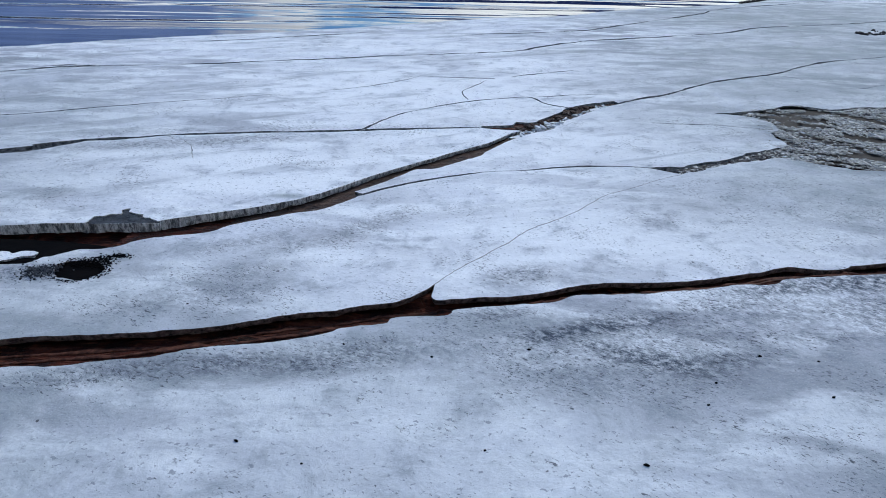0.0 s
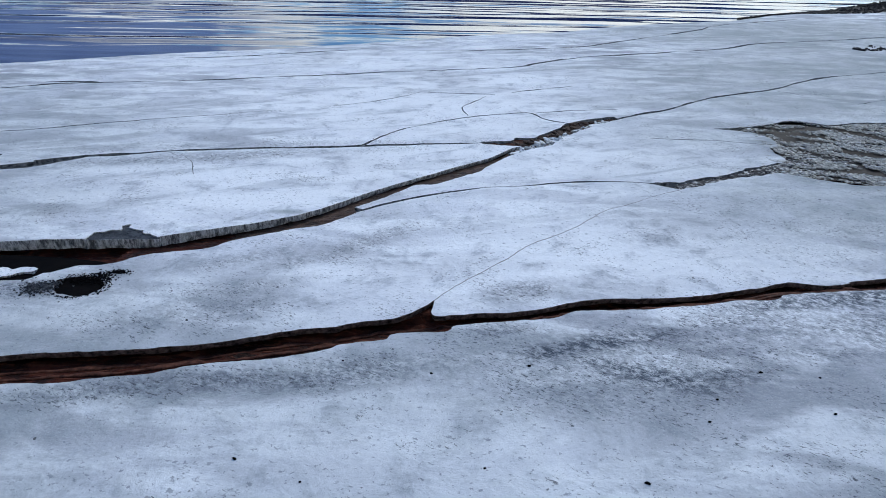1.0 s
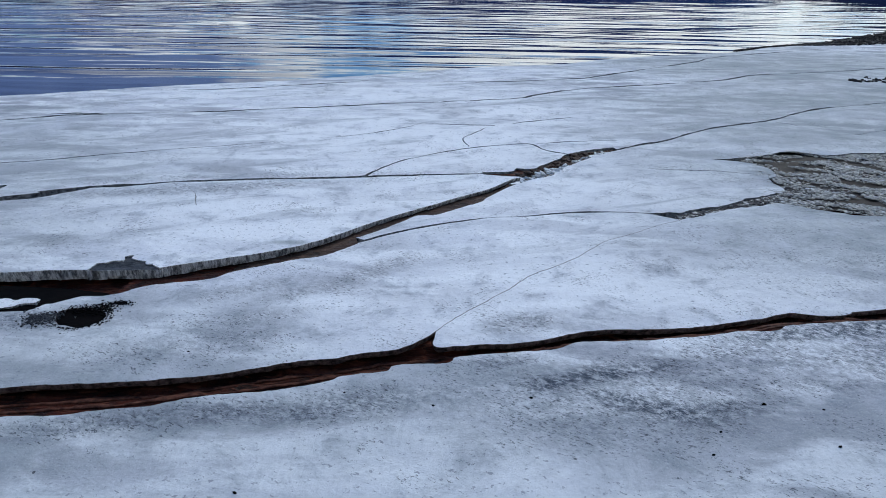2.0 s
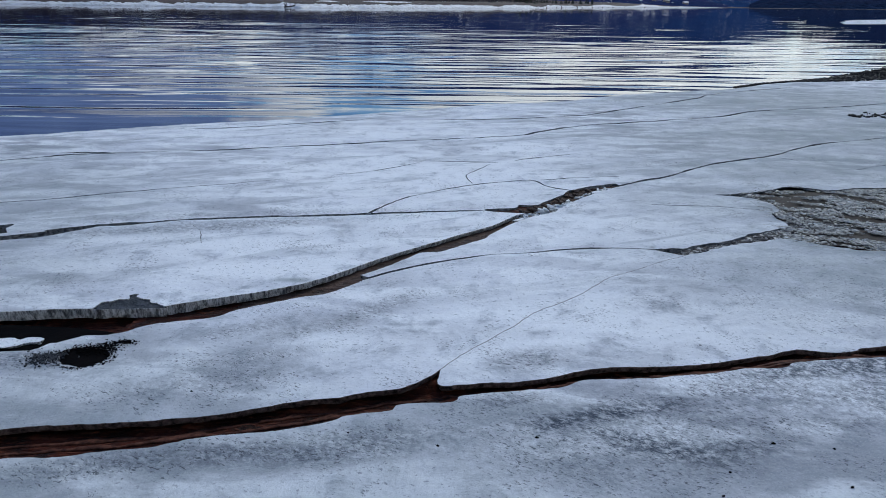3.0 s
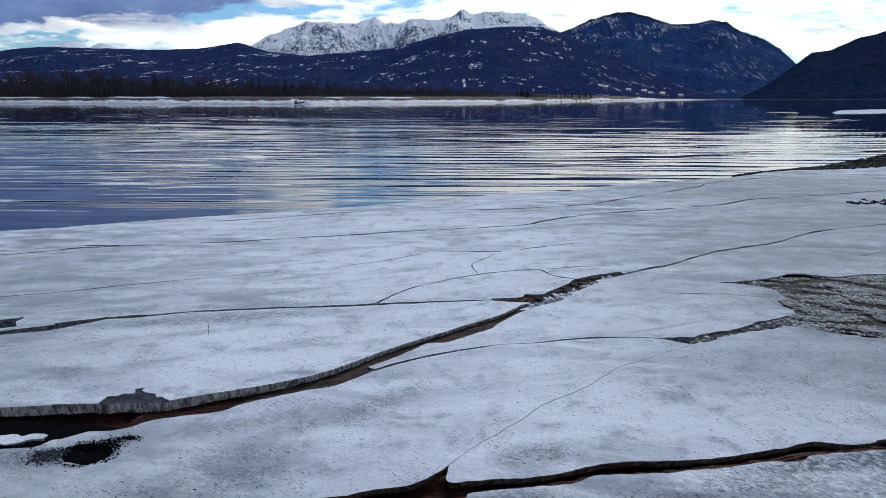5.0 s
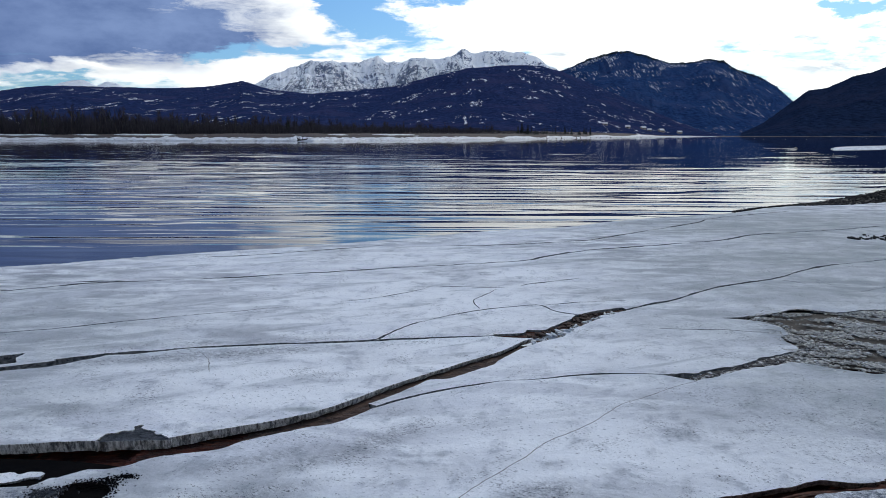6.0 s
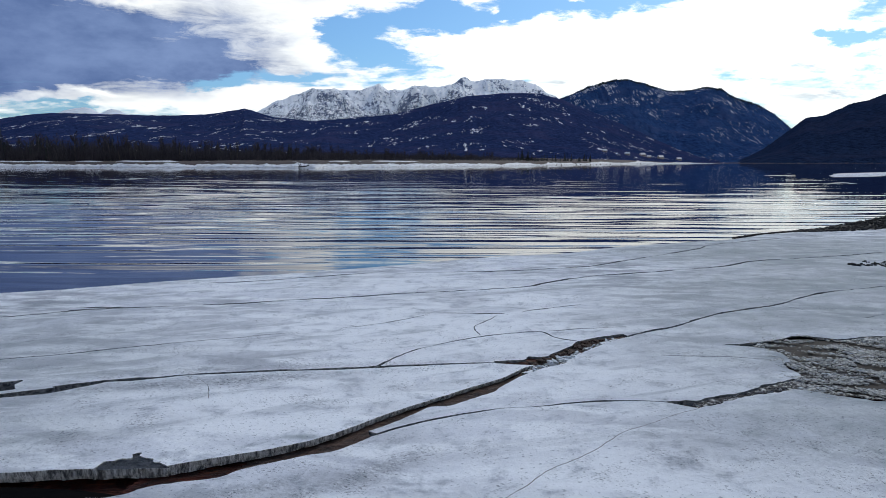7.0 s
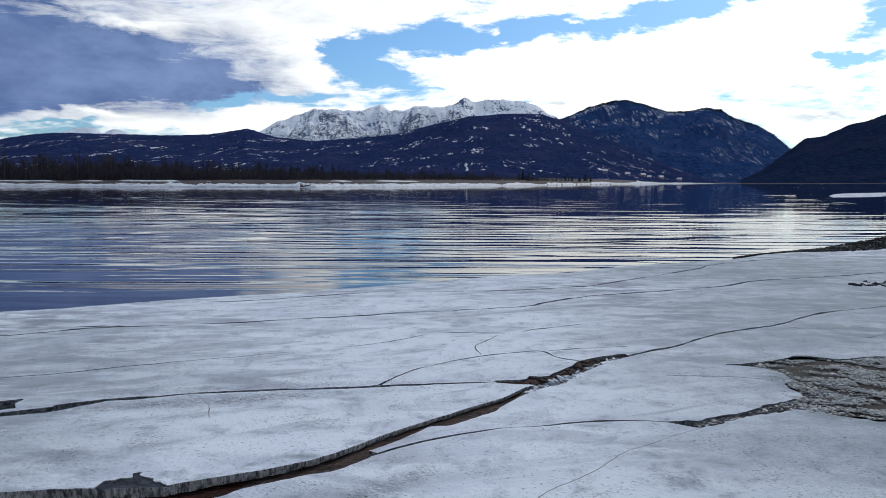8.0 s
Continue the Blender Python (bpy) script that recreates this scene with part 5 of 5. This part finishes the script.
def gravel_strip():
    """Frozen grey silt and crumbs that fill the crack leading to the slush."""
    rnd = random.Random(6)
    strip = tagged(new("silt_strip"), "grey frozen silt and ice crumbs filling a crack", "rubble")
    line = [(1.50, 4.36), (1.74, 4.52), (1.94, 4.64), (2.13, 4.73), (2.30, 4.83), (2.45, 4.94), (2.62, 5.03), (2.95, 5.09)]
    spots = []
    for _ in range(2600):
        k = rnd.randrange(len(line) - 1)
        q = Vector(line[k]).lerp(Vector(line[k + 1]), rnd.random())
        wide = 0.02 + 0.03 * k / 5
        spots.append((q.x + rnd.gauss(0, wide), q.y + rnd.gauss(0, wide) + 0.01, -0.02 + rnd.uniform(-.006, .006), rnd.uniform(0.008, 0.032), rnd.uniform(0, 360), rnd.uniform(-15, 15)))
    scatter(strip, "clod", lumps("clod", 0.35, GREY_SILT, 5, 170), spots[:280])
    joined(strip, "loose_silt", [lump(180 + k, 0.35, 6) for k in range(4)], spots[280:2100], GREY_SILT)
    joined(strip, "loose_ice", [shard(190 + k, 0.3) for k in range(4)], spots[2100:], CHUNK)


def crack_junction():
    rnd = random.Random(8)
    rubble = tagged(new("crack_rubble"), "dark frozen mud clods and white ice bits filling the crack", "rubble")
    far_side = [(0.50, 5.30), (0.62, 5.36), (0.74, 5.50), (0.90, 5.70), (1.02, 5.90), (1.2, 6.03), (1.42, 6.15)]
    near_side = [(0.48, 5.12), (0.66, 5.28), (0.82, 5.47), (0.97, 5.66), (1.14, 5.86), (1.36, 6.06)]

    def along(line, n, spread, low, high, z):
        out = []
        for _ in range(n):
            k = rnd.randrange(len(line) - 1)
            q = Vector(line[k]).lerp(Vector(line[k + 1]), rnd.random())
            out.append((q.x + rnd.uniform(-spread, spread), q.y + rnd.uniform(-spread, spread), z + rnd.uniform(-.015, .012), rnd.uniform(low, high), rnd.uniform(0, 360), rnd.uniform(-20, 20)))
        return out

    scatter(rubble, "mud_clod", lumps("mud_clod", 0.3, CLOD, 5, 90), along(far_side, 110, 0.05, 0.02, 0.06, -0.012))
    scatter(rubble, "ice_bit", [mesh_of("ice_bit", *shard(95 + k, 0.3), CLEAR) for k in range(4)], along(near_side, 60, 0.035, 0.02, 0.06, -0.010))
    scatter(rubble, "grey_ice_bit", [mesh_of("grey_ice_bit", *shard(99 + k, 0.3), CHUNK) for k in range(4)], along(near_side, 60, 0.05, 0.02, 0.05, -0.03))


def dark_debris():
    rnd = random.Random(9)
    heap = tagged(new("debris_heap"), "low heap of dark frozen debris on the ice", "debris")
    spots = []
    for _ in range(190):
        x = rnd.uniform(5.95, 8.5)
        spots.append((x, 10.62 + 0.12 * (x - 6) + rnd.gauss(0, 0.13) * min(1, (x - 5.8) * 1.6), 0.008, rnd.uniform(0.025, 0.09), rnd.uniform(0, 360), rnd.uniform(-15, 15)))
    scatter(heap, "clod", lumps("clod", 0.45, STONE, 5, 110), spots)


def stone_bar():
    rnd = random.Random(10)
    bar = tagged(new("stone_bar"), "dark stony spit between the ice and open water", "stones")
    spots = []
    for _ in range(2600):
        x = 5.6 + 12 * rnd.random() ** 0.8
        wide = 0.08 + max(0.0, x - 7.2) * 0.5
        y = edge_at(x) + 0.15 - wide * rnd.random()
        h = 0.02 * max(0.0, x - 8) * rnd.random()
        spots.append((x, y, 0.0 + min(0.25, h), rnd.uniform(0.03, 0.07) + 0.005 * (x - 5.6) * rnd.random(), rnd.uniform(0, 360), rnd.uniform(-20, 20)))
    xs = np.arange(7.0, 18.0, 0.25)
    verts = []
    for x in xs:
        for k in range(9):
            y = edge_at(x) + 0.12 - (0.06 + max(0.0, x - 7.2) * 0.46) * k / 8
            verts.append((float(x), y, surface(x, y) + 0.006 + 0.03 * abs(fbm(x, y, 2.5, 3, 5.0)) * min(1, (x - 6.9) * 0.6)))
    part("gravel", mesh_of("gravel", verts, [(i * 9 + k, i * 9 + k + 1, i * 9 + k + 10, i * 9 + k + 9) for i in range(len(xs) - 1) for k in range(8)], STONE, smooth=True), bar)
    spots.sort()
    scatter(bar, "stone", lumps("stone", 0.55, STONE, 6, 120), spots[:290])
    joined(bar, "shingle", [lump(130 + k, 0.55) for k in range(5)], spots[290:], STONE)


def mud_ledge(label, s0, start, end, seed):
    """A thin crust of mud that overhangs the one below it, along the open crack."""
    verts, faces = [], []
    xs = np.arange(start, end, 0.008)
    for x in xs:
        lo, hi = (float(np.interp(x, [g[0] for g in GULLY_A], [g[c] for g in GULLY_A])) for c in (1, 2))
        e = min(1.0, (x - start) * 6, (end - x) * 6)
        y = lo + (hi - lo) * (s0 + 0.16 * fbm(x, 0.0, 2.4, 4, seed))
        z = ground_z(x, y) + (0.007 + 0.004 * fbm(x, 0.0, 7.0, 3, seed + 2)) * e
        for dy, dz in ((0.045, -0.016), (0.016, -0.001), (0.0, 0.0), (-0.004, -0.003), (0.001, -0.012), (0.02, -0.03)):
            verts.append((float(x), y + dy * (0.8 + 0.6 * fbm(x, dy, 6.0, 2, seed + 5)), z + dz))
    for i in range(len(xs) - 1):
        faces += [(i * 6 + k, (i + 1) * 6 + k, (i + 1) * 6 + k + 1, i * 6 + k + 1) for k in range(5)]
    tagged(new("mud_ledge", mesh_of("mud_ledge", verts, faces, LEDGE, smooth=True)), label, "mud", "mud ledges in the open crack")


def hole_dirt():
    rnd = random.Random(12)
    dirt = tagged(new("dirt_crumbs"), "black dirt crumbs strewn round the melt hole", "dirt")
    spots = []
    for _ in range(1500):
        kind = rnd.random()
        if kind < 0.55:
            # a fan of crumbs thrown up behind the hole
            u = rnd.random()
            x, y = -1.80 + 0.17 * u + rnd.gauss(0, 0.036), 2.868 + 0.035 * u + rnd.gauss(0, 0.026)
        elif kind < 0.72:
            x, y = rnd.gauss(-1.625, 0.03), rnd.gauss(2.945, 0.012)
        else:
            t = rnd.uniform(0, 6.283)
            x, y = -1.75 + (0.11 + abs(rnd.gauss(0, 0.03))) * math.cos(t), 2.795 + (0.09 + abs(rnd.gauss(0, 0.02))) * math.sin(t)
        spots.append((x, y, surface(x, y) + 0.001, 0.003 + 0.011 * rnd.random() ** 3, rnd.uniform(0, 360), 0))
    joined(dirt, "fine_dirt", [lump(160 + k, 0.4, 6) for k in range(4)], spots[290:], POOL)
    wet = [(rnd.gauss(-1.91, 0.04), rnd.gauss(2.77, 0.03), 0.002, rnd.uniform(0.004, 0.014), rnd.uniform(0, 360), 0) for _ in range(330)]
    joined(dirt, "wet_slush", [lump(165 + k, 0.5, 6) for k in range(4)], wet, WET)
    spots = spots[:290]
    scatter(dirt, "crumb", lumps("crumb", 0.4, POOL, 4, 150), spots)


def dirt_specks():
    """Single pellets of dirt lying on the ice."""
    rnd = random.Random(14)
    pellets = lumps("dirt_pellet", 0.5, POOL, 4, 200)
    for k, (x, y) in enumerate(((-0.44, 1.62), (1.39, 2.02), (-0.06, 2.19), (1.22, 2.26), (0.99, 2.08), (0.92, 1.95), (1.44, 2.24), (0.63, 1.65), (0.13, 1.70), (-0.67, 1.71), (0.32, 2.26), (-1.13, 2.53), (-0.41, 2.26))):
        ob = tagged(new("dirt_pellet", pellets[k % 4]), "small black pellet of dirt lying on the ice", "dirt", "dirt pellets on the ice")
        size = rnd.uniform(0.008, 0.015)
        ob.matrix_basis = pose(x, y, surface(x, y) + size * 0.15, 0, 0, rnd.uniform(-30, 30)) @ Matrix.Diagonal((size * 1.4, size * 0.8, size, 1))


def melt_pools():
    for label, cx, cy, rx, ry, z in (("black meltwater in a hole in the ice", -1.745, 2.795, 0.16, 0.125, -0.010), ("dark meltwater in the wide crack", -2.35, 2.98, 0.7, 0.24, -0.052)):
        ring = [(cx + rx * math.cos(t) * (1 + .1 * math.sin(3 * t)), cy + ry * math.sin(t) * (1 + .1 * math.cos(2 * t)), z) for t in np.linspace(0, 6.283, 40, endpoint=False)]
        ring = [(float(a), float(b), c) for a, b, c in ring]
        v = ring + [(a, b, z - 0.02) for a, b, c in ring]
        f = [tuple(range(40)), tuple(range(79, 39, -1))] + [(k, k + 40, (k + 1) % 40 + 40, (k + 1) % 40) for k in range(40)]
        tagged(new("melt_pool", mesh_of("melt_pool", v, f, POOL)), label, "water")


def drifting_ice():
    outline = [(40, 76), (47, 80), (60, 95), (80, 112), (76, 118), (57, 104), (47.5, 90)]
    ice_floe("thin white ice sheet drifting on the lake", rough_line(outline + outline[:1], 0.6, 2.0)[:-1], thick=0.1, lift=-0.03, bevel=0.03)


slush_field()
gravel_strip()
crack_junction()
dark_debris()
stone_bar()
mud_ledge("wavy ledge of wet red mud in the open crack", 0.72, -2.2, 0.02, 1.0)
mud_ledge("low broken ledge of wet red mud", 0.40, -1.9, -0.05, 4.0)
mud_ledge("thin ledge of red-brown mud under the ice rim", 0.40, 0.12, 2.6, 7.0)
mud_ledge("thin ledge of red-brown mud under the ice rim", 0.12, 0.35, 2.6, 9.0)
melt_pools()
dirt_specks()
hole_dirt()
drifting_ice()
